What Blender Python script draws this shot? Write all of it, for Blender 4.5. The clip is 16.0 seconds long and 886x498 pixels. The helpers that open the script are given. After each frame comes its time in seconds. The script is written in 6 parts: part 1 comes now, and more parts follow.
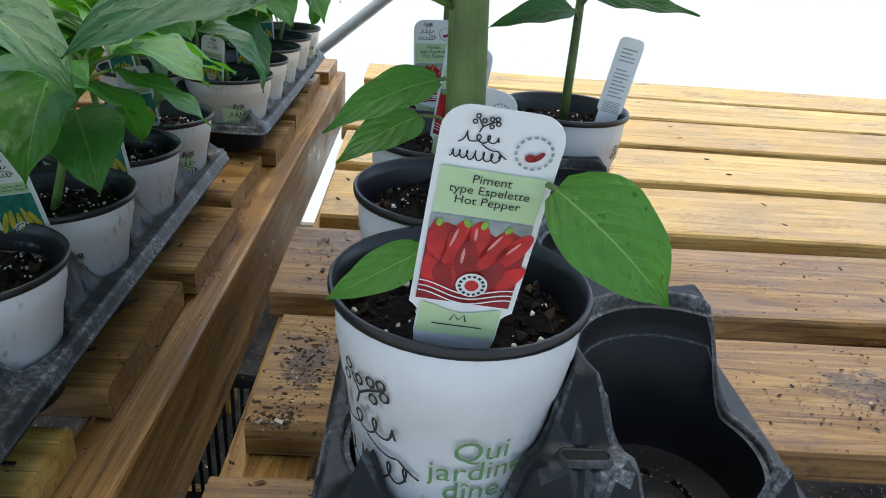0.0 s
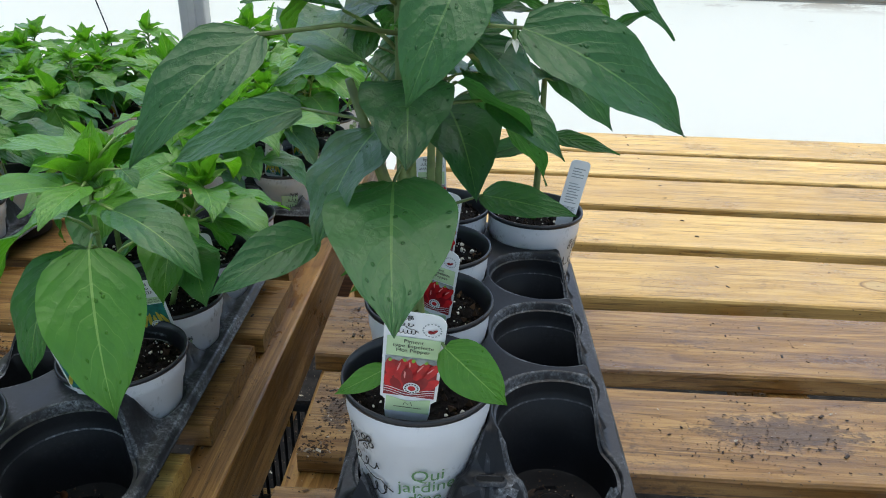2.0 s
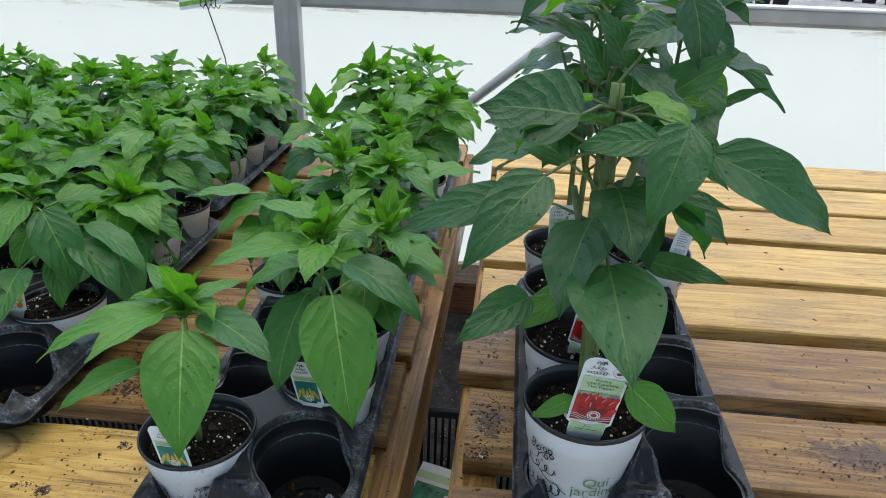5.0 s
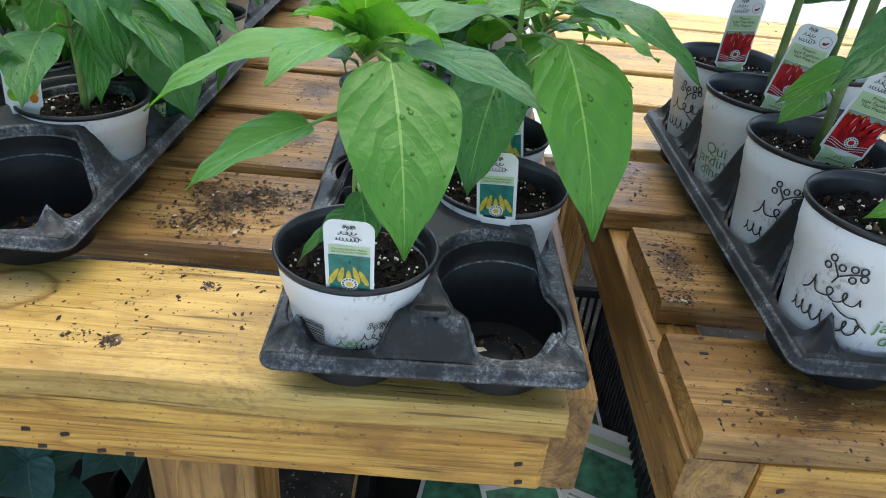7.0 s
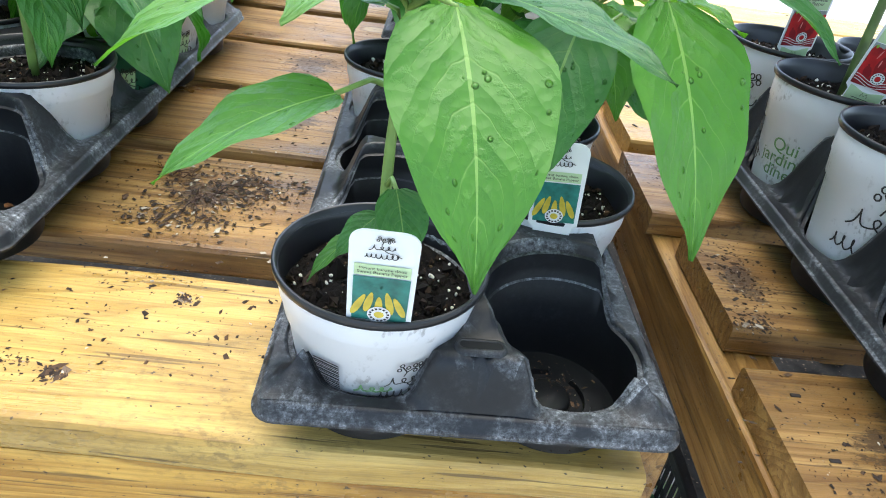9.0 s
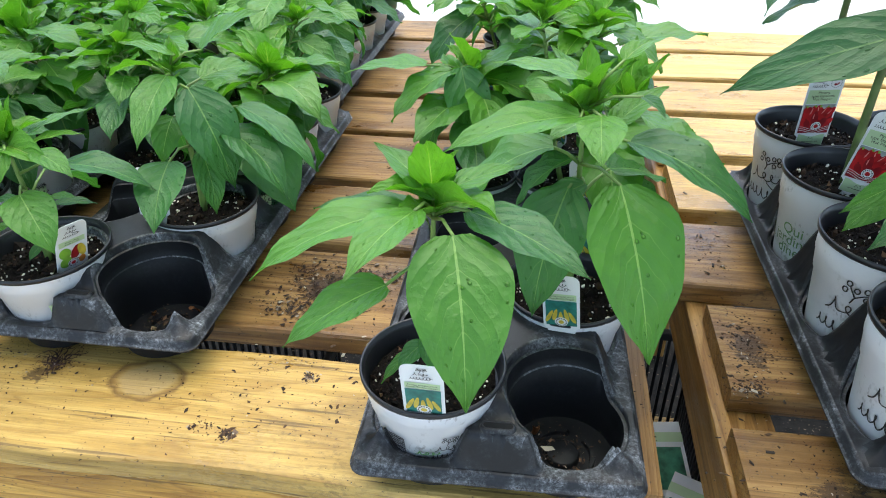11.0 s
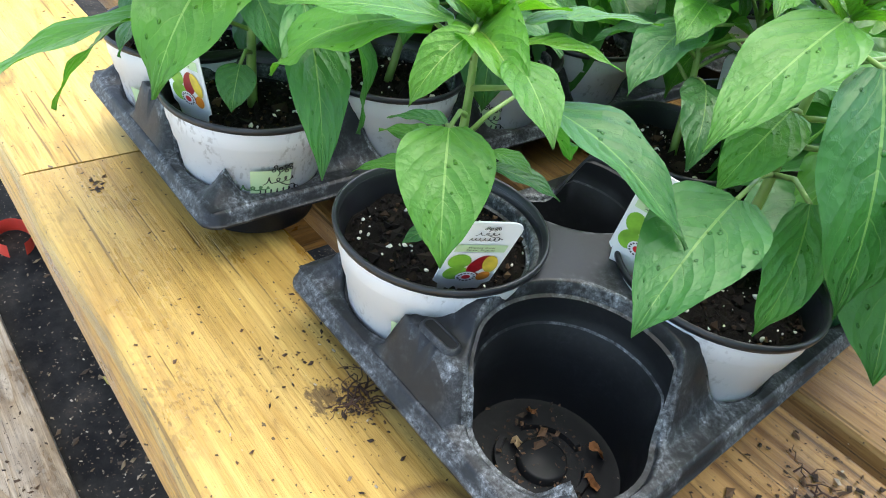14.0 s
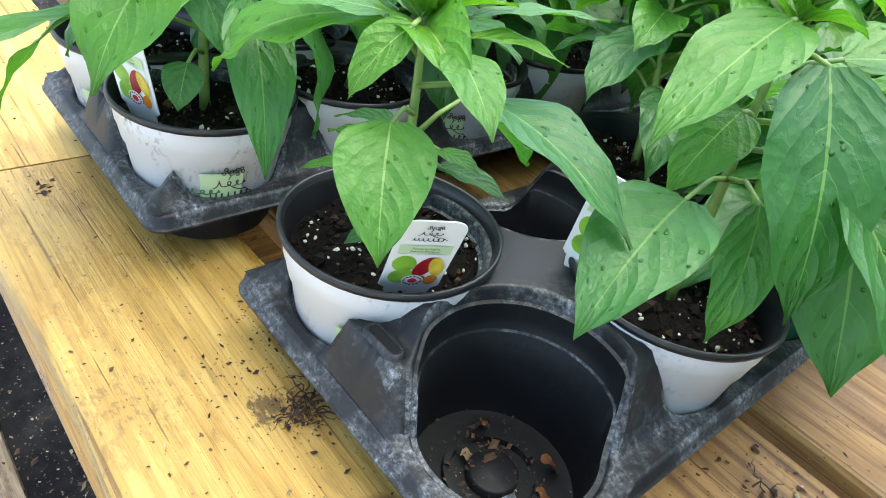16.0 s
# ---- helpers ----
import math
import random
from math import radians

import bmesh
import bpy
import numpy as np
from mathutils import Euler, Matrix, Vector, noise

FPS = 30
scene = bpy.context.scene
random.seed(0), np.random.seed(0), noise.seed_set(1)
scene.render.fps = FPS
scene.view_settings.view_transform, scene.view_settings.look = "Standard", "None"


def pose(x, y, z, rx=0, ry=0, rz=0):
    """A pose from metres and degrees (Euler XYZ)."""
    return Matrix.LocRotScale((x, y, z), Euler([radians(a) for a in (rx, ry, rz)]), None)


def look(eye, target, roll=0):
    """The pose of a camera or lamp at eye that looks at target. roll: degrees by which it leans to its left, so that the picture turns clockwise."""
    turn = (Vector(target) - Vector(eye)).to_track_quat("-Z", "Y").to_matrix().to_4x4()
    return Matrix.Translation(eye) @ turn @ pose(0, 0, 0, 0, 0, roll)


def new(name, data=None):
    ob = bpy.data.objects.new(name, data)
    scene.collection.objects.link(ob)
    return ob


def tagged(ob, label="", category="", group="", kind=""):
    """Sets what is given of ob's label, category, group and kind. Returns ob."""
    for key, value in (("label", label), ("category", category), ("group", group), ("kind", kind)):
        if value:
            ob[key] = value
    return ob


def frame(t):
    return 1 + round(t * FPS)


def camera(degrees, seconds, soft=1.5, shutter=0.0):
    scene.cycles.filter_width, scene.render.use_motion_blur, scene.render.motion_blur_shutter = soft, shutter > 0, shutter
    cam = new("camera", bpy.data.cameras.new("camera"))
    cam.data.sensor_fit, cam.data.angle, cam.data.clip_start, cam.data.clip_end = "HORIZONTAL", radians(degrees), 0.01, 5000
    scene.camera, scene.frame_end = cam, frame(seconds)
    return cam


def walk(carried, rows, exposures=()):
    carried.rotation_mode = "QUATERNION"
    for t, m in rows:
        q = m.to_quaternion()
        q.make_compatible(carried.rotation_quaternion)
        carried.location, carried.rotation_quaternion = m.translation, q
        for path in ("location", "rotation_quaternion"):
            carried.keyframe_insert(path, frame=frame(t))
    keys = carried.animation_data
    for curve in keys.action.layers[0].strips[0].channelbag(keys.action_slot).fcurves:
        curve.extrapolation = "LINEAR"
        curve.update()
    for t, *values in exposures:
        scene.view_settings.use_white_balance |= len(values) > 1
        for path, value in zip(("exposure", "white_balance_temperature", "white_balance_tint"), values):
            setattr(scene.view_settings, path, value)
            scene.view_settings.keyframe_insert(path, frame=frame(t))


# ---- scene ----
cam = camera(65.6, 16.0, soft=1.0)
PATH = [
    (0, (0.083, -0.091, 0.981), (0.186, 1.718, 0.135), 4.6),
    (0.5, (0.088, -0.084, 0.984), (0.217, 1.718, 0.124), 3.8),
    (1, (0.1, -0.122, 1.022), (0.122, 1.683, 0.16), 2.9),
    (1.5, (0.117, -0.166, 1.067), (0.124, 1.663, 0.258), 2.7),
    (2, (0.129, -0.225, 1.118), (0.066, 1.589, 0.276), 1.8),
    (2.5, (0.145, -0.26, 1.156), (0.095, 1.53, 0.266), 0.2),
    (3, (0.154, -0.287, 1.22), (0.027, 1.515, 0.362), -0.3),
    (3.5, (0.167, -0.294, 1.254), (0.024, 1.524, 0.432), -0.6),
    (4, (0.16, -0.308, 1.251), (-0.008, 1.518, 0.453), 1.0),
    (4.2, (0.142, -0.315, 1.243), (-0.084, 1.497, 0.427), 0.9),
    (6.3, (-0.137, -0.285, 1.101), (-0.19, 1.506, 0.211), 3.7),
    (6.5, (-0.149, -0.268, 1.081), (-0.258, 1.506, 0.165), 3.4),
    (7, (-0.162, -0.22, 1.03), (-0.127, 1.477, -0.027), 5.6),
    (7.5, (-0.175, -0.193, 0.995), (-0.052, 1.47, -0.109), 8.7),
    (8, (-0.193, -0.159, 0.98), (-0.058, 1.509, -0.116), 9.2),
    (8.5, (-0.199, -0.135, 0.977), (-0.061, 1.534, -0.117), 9.2),
    (9, (-0.193, -0.14, 0.989), (-0.088, 1.545, -0.084), 8.2),
    (9.2, (-0.185, -0.146, 0.995), (-0.102, 1.55, -0.062), 7.3),
    (11.3, (-0.146, -0.216, 1.133), (-0.433, 1.439, 0.046), -0.5),
    (11.5, (-0.154, -0.215, 1.138), (-0.453, 1.445, 0.062), 0.2),
    (12, (-0.2, -0.191, 1.138), (-0.717, 1.436, 0.097), 1.4),
    (12.5, (-0.247, -0.155, 1.123), (-1.098, 1.32, 0.075), 3.0),
    (13, (-0.29, -0.107, 1.088), (-1.25, 1.328, 0.078), 6.2),
    (13.5, (-0.337, -0.025, 1.056), (-1.257, 1.36, -0.055), 5.8),
    (14, (-0.35, 0.012, 1.003), (-1.457, 1.154, -0.208), 11.4),
    (14.5, (-0.348, 0.026, 0.979), (-1.545, 1.116, -0.195), 13.2),
    (15, (-0.35, 0.042, 0.956), (-1.472, 1.153, -0.271), 16.3),
    (15.5, (-0.349, 0.042, 0.96), (-1.466, 1.164, -0.263), 15.0),
    (16, (-0.342, 0.026, 0.994), (-1.453, 1.225, -0.159), 12.7),
]
walk(cam, [(t, look(eye, target, roll)) for t, eye, target, roll in PATH],
     ((0, 1.35), (2.5, 1.1), (3.5, 0.93), (4.2, 0.93), (6.3, 1.4), (7.5, 1.85), (8.5, 2.25), (9.2, 2.2), (11.5, 1.8), (13, 1.95), (14.5, 2.4), (16, 2.4)))
# ---------------- light ----------------
world = bpy.data.worlds.new("sky")
scene.world = world
world.use_nodes = True
wn = world.node_tree.nodes
sky = wn.new("ShaderNodeTexSky")
sky.sky_type, sky.sun_disc = "NISHITA", False
sky.sun_elevation, sky.sun_rotation = radians(78), radians(0)
sky.air_density, sky.dust_density, sky.ozone_density = 1.0, 2.0, 1.0
world.node_tree.links.new(sky.outputs[0], wn["Background"].inputs[0])
wn["Background"].inputs[1].default_value = 0.15
sun = new("sun", bpy.data.lights.new("sun", "SUN"))
sun.data.energy, sun.data.angle, sun.data.color = 1.7, radians(80), (1.0, 1.0, 0.98)
sun.matrix_world = look((0.0, 0.9, 4.2), (0, 0.3, 0.75))

# ---------------- materials ----------------
T = 0.75          # top of the bench slats


def mat(name, rough=0.6, metal=0.0):
    m = bpy.data.materials.new(name)
    m.use_nodes = True
    b = m.node_tree.nodes["Principled BSDF"]
    b.inputs["Roughness"].default_value = rough
    b.inputs["Metallic"].default_value = metal
    return m, m.node_tree.nodes, m.node_tree.links, b


def ramp(n, stops, interp="LINEAR"):
    r = n.new("ShaderNodeValToRGB")
    r.color_ramp.interpolation = interp
    e = r.color_ramp.elements
    while len(e) < len(stops):
        e.new(0.5)
    for el, (p, c) in zip(e, stops):
        el.position = p
        el.color = (*c, 1) if len(c) == 3 else c
    return r


def tex(n, l, kind, scale, coord="Object", stretch=(1, 1, 1), **kw):
    c = n.new("ShaderNodeTexCoord")
    mp = n.new("ShaderNodeMapping")
    mp.inputs["Scale"].default_value = stretch
    l.new(c.outputs[coord], mp.inputs[0])
    t = n.new("ShaderNodeTex" + kind)
    t.inputs["Scale"].default_value = scale
    for k, v in kw.items():
        t.inputs[k].default_value = v
    l.new(mp.outputs[0], t.inputs["Vector"])
    return t, mp


def mix(n, l, fac, a, b, mode="MIX"):
    x = n.new("ShaderNodeMix")
    x.data_type, x.blend_type = "RGBA", mode
    for sock, v in ((0, fac), (6, a), (7, b)):
        if isinstance(v, (int, float)):
            x.inputs[sock].default_value = v
        elif isinstance(v, tuple):
            x.inputs[sock].default_value = (*v, 1)
        else:
            l.new(v, x.inputs[sock])
    return x.outputs[2]


def bump(n, l, b, h, strength, dist=0.001):
    x = n.new("ShaderNodeBump")
    x.inputs["Strength"].default_value, x.inputs["Distance"].default_value = strength, dist
    l.new(h, x.inputs["Height"])
    l.new(x.outputs[0], b.inputs["Normal"])
    return x


def plain(name, col, rough=0.6, metal=0.0, var=0.15, scale=30):
    m, n, l, b = mat(name, rough, metal)
    t, _ = tex(n, l, "Noise", scale, Detail=5)
    lo, hi = tuple(c * (1 - var) for c in col), tuple(min(1, c * (1 + var)) for c in col)
    r = ramp(n, [(0.3, lo), (0.7, hi)])
    l.new(t.outputs[0], r.inputs[0])
    l.new(r.outputs[0], b.inputs["Base Color"])
    bump(n, l, b, t.outputs[0], 0.15, 0.0006)
    return m


def wood(name, a, c, along, dirt=0.5, stain=0.6, wear=0.9):
    """Stained softwood; along: 0 if the grain runs in x, 1 in y, 2 in z."""
    m, n, l, b = mat(name, 0.5)
    info = n.new("ShaderNodeObjectInfo")
    cmb = n.new("ShaderNodeCombineXYZ")
    for i in range(3):
        l.new(info.outputs["Random"], cmb.inputs[i])
    mul = n.new("ShaderNodeVectorMath")
    mul.operation = "SCALE"
    l.new(cmb.outputs[0], mul.inputs[0])
    mul.inputs["Scale"].default_value = 40

    def layer(kind, across, length, move=True, **kw):
        s = [across] * 3
        s[along] = length
        t, mp = tex(n, l, kind, 1.0, stretch=tuple(s), **kw)
        if move:
            l.new(mul.outputs[0], mp.inputs["Location"])
        return t

    def stops(t, *st, out=0):
        r = ramp(n, list(st))
        l.new(t.outputs[out], r.inputs[0])
        return r.outputs[0]
    k0, k1 = (0, 0, 0), (1, 1, 1)
    bands = layer("Noise", 75, 5.5, Detail=4, Roughness=0.55, Distortion=0.9)
    col = stops(bands, (0.30, tuple(x * 0.80 for x in c)), (0.46, c), (0.56, a), (0.75, tuple(x * 1.08 for x in a)))
    field = layer("Noise", 9.5, 0.75, Detail=2.5, Roughness=0.42, Distortion=0.25)
    mr = n.new("ShaderNodeMath")
    mr.operation = "MULTIPLY"
    mr.inputs[1].default_value = 30
    l.new(field.outputs[0], mr.inputs[0])
    fr_ = n.new("ShaderNodeMath")
    fr_.operation = "FRACT"
    l.new(mr.outputs[0], fr_.inputs[0])
    rings = stops(fr_, (0.0, (1.02, 1.02, 1.02)), (0.55, (0.97, 0.95, 0.92)), (0.86, (0.74, 0.66, 0.52)), (0.93, (0.62, 0.52, 0.38)), (1.0, (1.02, 1.02, 1.02)))
    col = mix(n, l, wear, col, rings, "MULTIPLY")
    fine = layer("Noise", 620, 14, Detail=5, Roughness=0.7)
    col = mix(n, l, 1.0, col, stops(fine, (0.30, (0.72, 0.68, 0.60)), (0.5, (0.97, 0.96, 0.94)), (0.7, (1.12, 1.12, 1.12))), "MULTIPLY")
    fleck = layer("Noise", 150, 26, Detail=4, Roughness=0.6)
    col = mix(n, l, stops(fleck, (0.60, k0), (0.68, (0.45, 0.45, 0.45))), col, tuple(x * 0.42 for x in c))
    # wet and worn patches
    blot = layer("Noise", 16, 7, Detail=6, Roughness=0.65)
    col = mix(n, l, wear, col, stops(blot, (0.34, (0.52, 0.43, 0.31)), (0.50, (0.95, 0.93, 0.90)), (0.66, (1.08, 1.09, 1.12))), "MULTIPLY")
    col = mix(n, l, 1.0, col, stops(info, (0.0, (0.86, 0.81, 0.74)), (1.0, (1.08, 1.07, 1.04)), out="Random"), "MULTIPLY")
    # knots
    kn = layer("Voronoi", 8.5, 3.2)
    ring = stops(kn, (0.035, (0.9, 0.9, 0.9)), (0.055, (0.35, 0.35, 0.35)), (0.07, (0.75, 0.75, 0.75)), (0.10, k0))
    sel = n.new("ShaderNodeSeparateColor")
    l.new(kn.outputs["Color"], sel.inputs[0])
    few = ramp(n, [(0.60, k0), (0.61, k1)], "CONSTANT")
    l.new(sel.outputs[0], few.inputs[0])
    col = mix(n, l, mix(n, l, 1.0, ring, few.outputs[0], "MULTIPLY"), col, tuple(x * 0.32 for x in c))
    # drying checks
    crack = layer("Noise", 300, 8, Detail=2, Roughness=0.45)
    cr = stops(crack, (0.32, k1), (0.35, k0))
    col = mix(n, l, mix(n, l, 1.0, cr, (stain, stain, stain), "MULTIPLY"), col, (0.06, 0.032, 0.014))
    # ground-in soil
    d1 = layer("Noise", 9, 7, False, Detail=8, Roughness=0.7)
    d2 = layer("Noise", 260, 150, False, Detail=5, Roughness=0.7)
    f = mix(n, l, 1.0, stops(d1, (0.52, k0), (0.68, k1)), stops(d2, (0.50, k0), (0.60, k1)), "MULTIPLY")
    f = mix(n, l, 1.0, f, (dirt, dirt, dirt), "MULTIPLY")
    col = mix(n, l, f, col, (0.05, 0.030, 0.018))
    for cx, cy, rx, ry, amt in STAINS if along == 0 else ():
        co = n.new("ShaderNodeTexCoord")
        mp = n.new("ShaderNodeMapping")
        mp.inputs["Location"].default_value = (-cx / rx, -cy / ry, 0)
        mp.inputs["Scale"].default_value = (1 / rx, 1 / ry, 0)
        l.new(co.outputs["Object"], mp.inputs[0])
        ln = n.new("ShaderNodeVectorMath")
        ln.operation = "LENGTH"
        l.new(mp.outputs[0], ln.inputs[0])
        near = stops(ln, (0.1, (0.46, 0.46, 0.46)), (1.0, k0), out="Value")
        mud = layer("Noise", 110, 60, False, Detail=9, Roughness=0.8)
        sm = n.new("ShaderNodeMath")
        sm.operation = "ADD"
        l.new(near, sm.inputs[0])
        l.new(mud.outputs[0], sm.inputs[1])
        hit = ramp(n, [(0.80, k0), (0.86, (amt, amt, amt))])
        l.new(sm.outputs[0], hit.inputs[0])
        col = mix(n, l, hit.outputs[0], col, (0.050, 0.026, 0.012))
    for cx, cy, rx, ry in ((-0.432, 0.137, 0.031, 0.023), (-0.262, 0.72, 0.02, 0.014), (0.62, 0.52, 0.022, 0.015)) if along == 0 else ():
        co = n.new("ShaderNodeTexCoord")
        mp = n.new("ShaderNodeMapping")
        mp.inputs["Location"].default_value = (-cx / rx, -cy / ry, 0)
        mp.inputs["Scale"].default_value = (1 / rx, 1 / ry, 0)
        l.new(co.outputs["Object"], mp.inputs[0])
        wb, _ = tex(n, l, "Noise", 60, Detail=3)
        ln = n.new("ShaderNodeVectorMath")
        ln.operation = "LENGTH"
        l.new(mp.outputs[0], ln.inputs[0])
        sm = n.new("ShaderNodeMath")
        sm.operation = "MULTIPLY_ADD"
        sm.inputs[1].default_value = 0.35
        l.new(wb.outputs[0], sm.inputs[0])
        l.new(ln.outputs["Value"], sm.inputs[2])
        rg = ramp(n, [(0.15, (0.75, 0.75, 0.75)), (0.24, (0.10, 0.10, 0.10)), (0.72, (0.10, 0.10, 0.10)), (0.88, (0.78, 0.78, 0.78)), (0.98, (0.0, 0.0, 0.0))])
        sc = n.new("ShaderNodeMath")
        sc.operation = "MULTIPLY"
        sc.inputs[1].default_value = 0.82
        l.new(sm.outputs[0], sc.inputs[0])
        l.new(sc.outputs[0], rg.inputs[0])
        out_ = n.new("ShaderNodeMath")
        out_.operation = "LESS_THAN"
        out_.inputs[1].default_value = 0.99
        l.new(sc.outputs[0], out_.inputs[0])
        heart = ramp(n, [(0.66, (0.55, 0.55, 0.55)), (0.80, k0)])
        l.new(sc.outputs[0], heart.inputs[0])
        col = mix(n, l, heart.outputs[0], col, (0.46, 0.35, 0.17))
        col = mix(n, l, mix(n, l, 1.0, rg.outputs[0], out_.outputs[0], "MULTIPLY"), col, (0.13, 0.065, 0.022))
    spk = layer("Noise", 420, 300, False, Detail=2)
    col = mix(n, l, stops(spk, (0.69, k0), (0.72, (0.85, 0.85, 0.85))), col, (0.035, 0.022, 0.014))
    l.new(col, b.inputs["Base Color"])
    l.new(stops(blot, (0.36, (0.24, 0.24, 0.24)), (0.60, (0.58, 0.58, 0.58))), b.inputs["Roughness"])
    hgt = mix(n, l, 0.35, fine.outputs[0], bands.outputs[0])
    hgt = mix(n, l, mix(n, l, 1.0, cr, (0.8, 0.8, 0.8), "MULTIPLY"), hgt, k0)
    bump(n, l, b, hgt, 0.6, 0.0014)
    return m


STAINS = [(-0.335, 0.275, 0.060, 0.055, 0.9), (-0.30, 0.41, 0.05, 0.05, 0.8), (-0.31, 0.56, 0.06, 0.06, 0.8), (-0.52, 0.130, 0.022, 0.022, 0.8),
          (0.40, 0.24, 0.16, 0.055, 0.75), (0.03, 0.235, 0.03, 0.05, 0.85), (0.07, 0.09, 0.08, 0.06, 0.8), (0.45, 0.09, 0.12, 0.05, 0.7), (-0.85, 0.29, 0.1, 0.06, 0.7)]
GREY_WOOD = wood("grey_weathered_wood", (0.48, 0.42, 0.34), (0.36, 0.31, 0.25), 0)
WOOD_DARK = wood("dark_brown_wood", (0.16, 0.075, 0.040), (0.09, 0.042, 0.024), 0)
# Wet brown wood, also darkened to paint shade on the second bench's near slats.
WOOD_WET_SHADED = wood("wet_stained_shaded_wood", (0.37, 0.228, 0.080), (0.265, 0.150, 0.047), 0, 0.85)
WOOD_FRONT = wood("orange_stained_wood", (0.66, 0.405, 0.090), (0.54, 0.300, 0.055), 0)
WOOD_X = wood("stained_wood", (0.65, 0.455, 0.165), (0.58, 0.385, 0.120), 0, 0.5, 0.6, 0.45)
WOOD_A = wood("warm_stained_wood", (0.615, 0.440, 0.140), (0.545, 0.370, 0.100), 0, 0.5, 0.6, 0.6)
WOOD_Y = wood("stained_wood_rail", (0.40, 0.240, 0.080), (0.28, 0.158, 0.046), 1)
WOOD_Z = wood("stained_wood_leg", (0.42, 0.245, 0.075), (0.29, 0.155, 0.040), 2)


def leaf_material(name, dark, light, vein):
    m, n, l, b = mat(name, 0.34)
    uv = n.new("ShaderNodeTexCoord")
    sep = n.new("ShaderNodeSeparateXYZ")
    l.new(uv.outputs["UV"], sep.inputs[0])

    def math_(op, a, c=None):
        x = n.new("ShaderNodeMath")
        x.operation = op
        for i, v in enumerate((a, c)):
            if v is None:
                continue
            if isinstance(v, (int, float)):
                x.inputs[i].default_value = v
            else:
                l.new(v, x.inputs[i])
        return x.outputs[0]
    side = math_("ABSOLUTE", math_("SUBTRACT", sep.outputs[0], 0.5))
    mid = math_("LESS_THAN", side, math_("SUBTRACT", 0.016, math_("MULTIPLY", sep.outputs[1], 0.009)))
    # side veins run up and outwards from the midrib
    sway, _ = tex(n, l, "Noise", 3.5, coord="UV", Detail=2)
    ph = math_("SUBTRACT", math_("ADD", sep.outputs[1], math_("MULTIPLY", sway.outputs[0], 0.16)), math_("MULTIPLY", math_("POWER", side, 1.25), 0.95))
    fr = math_("FRACT", math_("MULTIPLY", ph, 5.5))
    thin = math_("SUBTRACT", 0.050, math_("MULTIPLY", side, 0.080))
    lat = math_("MAXIMUM", math_("SUBTRACT", 1.0, math_("DIVIDE", math_("ABSOLUTE", math_("SUBTRACT", fr, 0.5)), thin)), 0.0)
    lat = math_("MULTIPLY", lat, math_("SUBTRACT", 1.0, math_("MULTIPLY", side, 1.9)))
    v = math_("MAXIMUM", mid, math_("MULTIPLY", lat, 0.50))
    t, _ = tex(n, l, "Noise", 6, coord="UV", Detail=4)
    info = n.new("ShaderNodeObjectInfo")
    r = ramp(n, [(0.0, dark), (1.0, light)])
    l.new(math_("ADD", math_("MULTIPLY", t.outputs[0], 0.55), math_("MULTIPLY", info.outputs["Random"], 0.45)), r.inputs[0])
    col = mix(n, l, math_("MULTIPLY", v, 0.8), r.outputs[0], vein)
    l.new(col, b.inputs["Base Color"])
    # quilted blade between the veins, with drops of water
    cell, _ = tex(n, l, "Voronoi", 26, coord="UV", stretch=(0.6, 1, 1))
    drop, _ = tex(n, l, "Voronoi", 18, coord="UV", stretch=(0.6, 1, 1))
    dr = ramp(n, [(0.0, (1, 1, 1)), (0.19, (0.85, 0.85, 0.85)), (0.27, (0, 0, 0))])
    l.new(drop.outputs[0], dr.inputs[0])
    pick = math_("GREATER_THAN", math_("FRACT", math_("MULTIPLY", drop.outputs["Color"], 3.7)), 0.76)
    wet = math_("MULTIPLY", dr.outputs[0], pick)
    bow = math_("POWER", math_("ABSOLUTE", math_("SUBTRACT", fr, 0.5)), 2.0)
    h = math_("ADD", math_("SUBTRACT", math_("MULTIPLY", cell.outputs[0], 0.26), math_("MULTIPLY", bow, -1.7)), math_("MULTIPLY", wet, 3.2))
    h = math_("SUBTRACT", math_("SUBTRACT", h, math_("MULTIPLY", mid, 0.5)), math_("MULTIPLY", lat, 0.12))
    film = ramp(n, [(0.52, (0, 0, 0)), (0.60, (1, 1, 1))])
    fn, _ = tex(n, l, "Noise", 9, coord="UV", stretch=(0.6, 1, 1), Detail=5, Roughness=0.65)
    l.new(fn.outputs[0], film.inputs[0])
    rr = math_("SUBTRACT", math_("SUBTRACT", 0.42, math_("MULTIPLY", film.outputs[0], 0.07)), math_("MULTIPLY", wet, 0.26))
    bump(n, l, b, math_("ADD", h, math_("MULTIPLY", film.outputs[0], 0.12)), 0.8, 0.0017)
    l.new(rr, b.inputs["Roughness"])
    l.new(math_("ADD", 0.13, math_("MULTIPLY", film.outputs[0], 0.10)), b.inputs["Coat Weight"])
    b.inputs["Coat Roughness"].default_value = 0.22
    tr = n.new("ShaderNodeBsdfTranslucent")
    l.new(mix(n, l, 1.0, col, (1.3, 1.5, 0.5), "MULTIPLY"), tr.inputs[0])
    ms = n.new("ShaderNodeMixShader")
    b.inputs["Specular IOR Level"].default_value = 0.5
    ms.inputs[0].default_value = 0.36
    l.new(b.outputs[0], ms.inputs[1])
    l.new(tr.outputs[0], ms.inputs[2])
    l.new(ms.outputs[0], n["Material Output"].inputs[0])
    return m


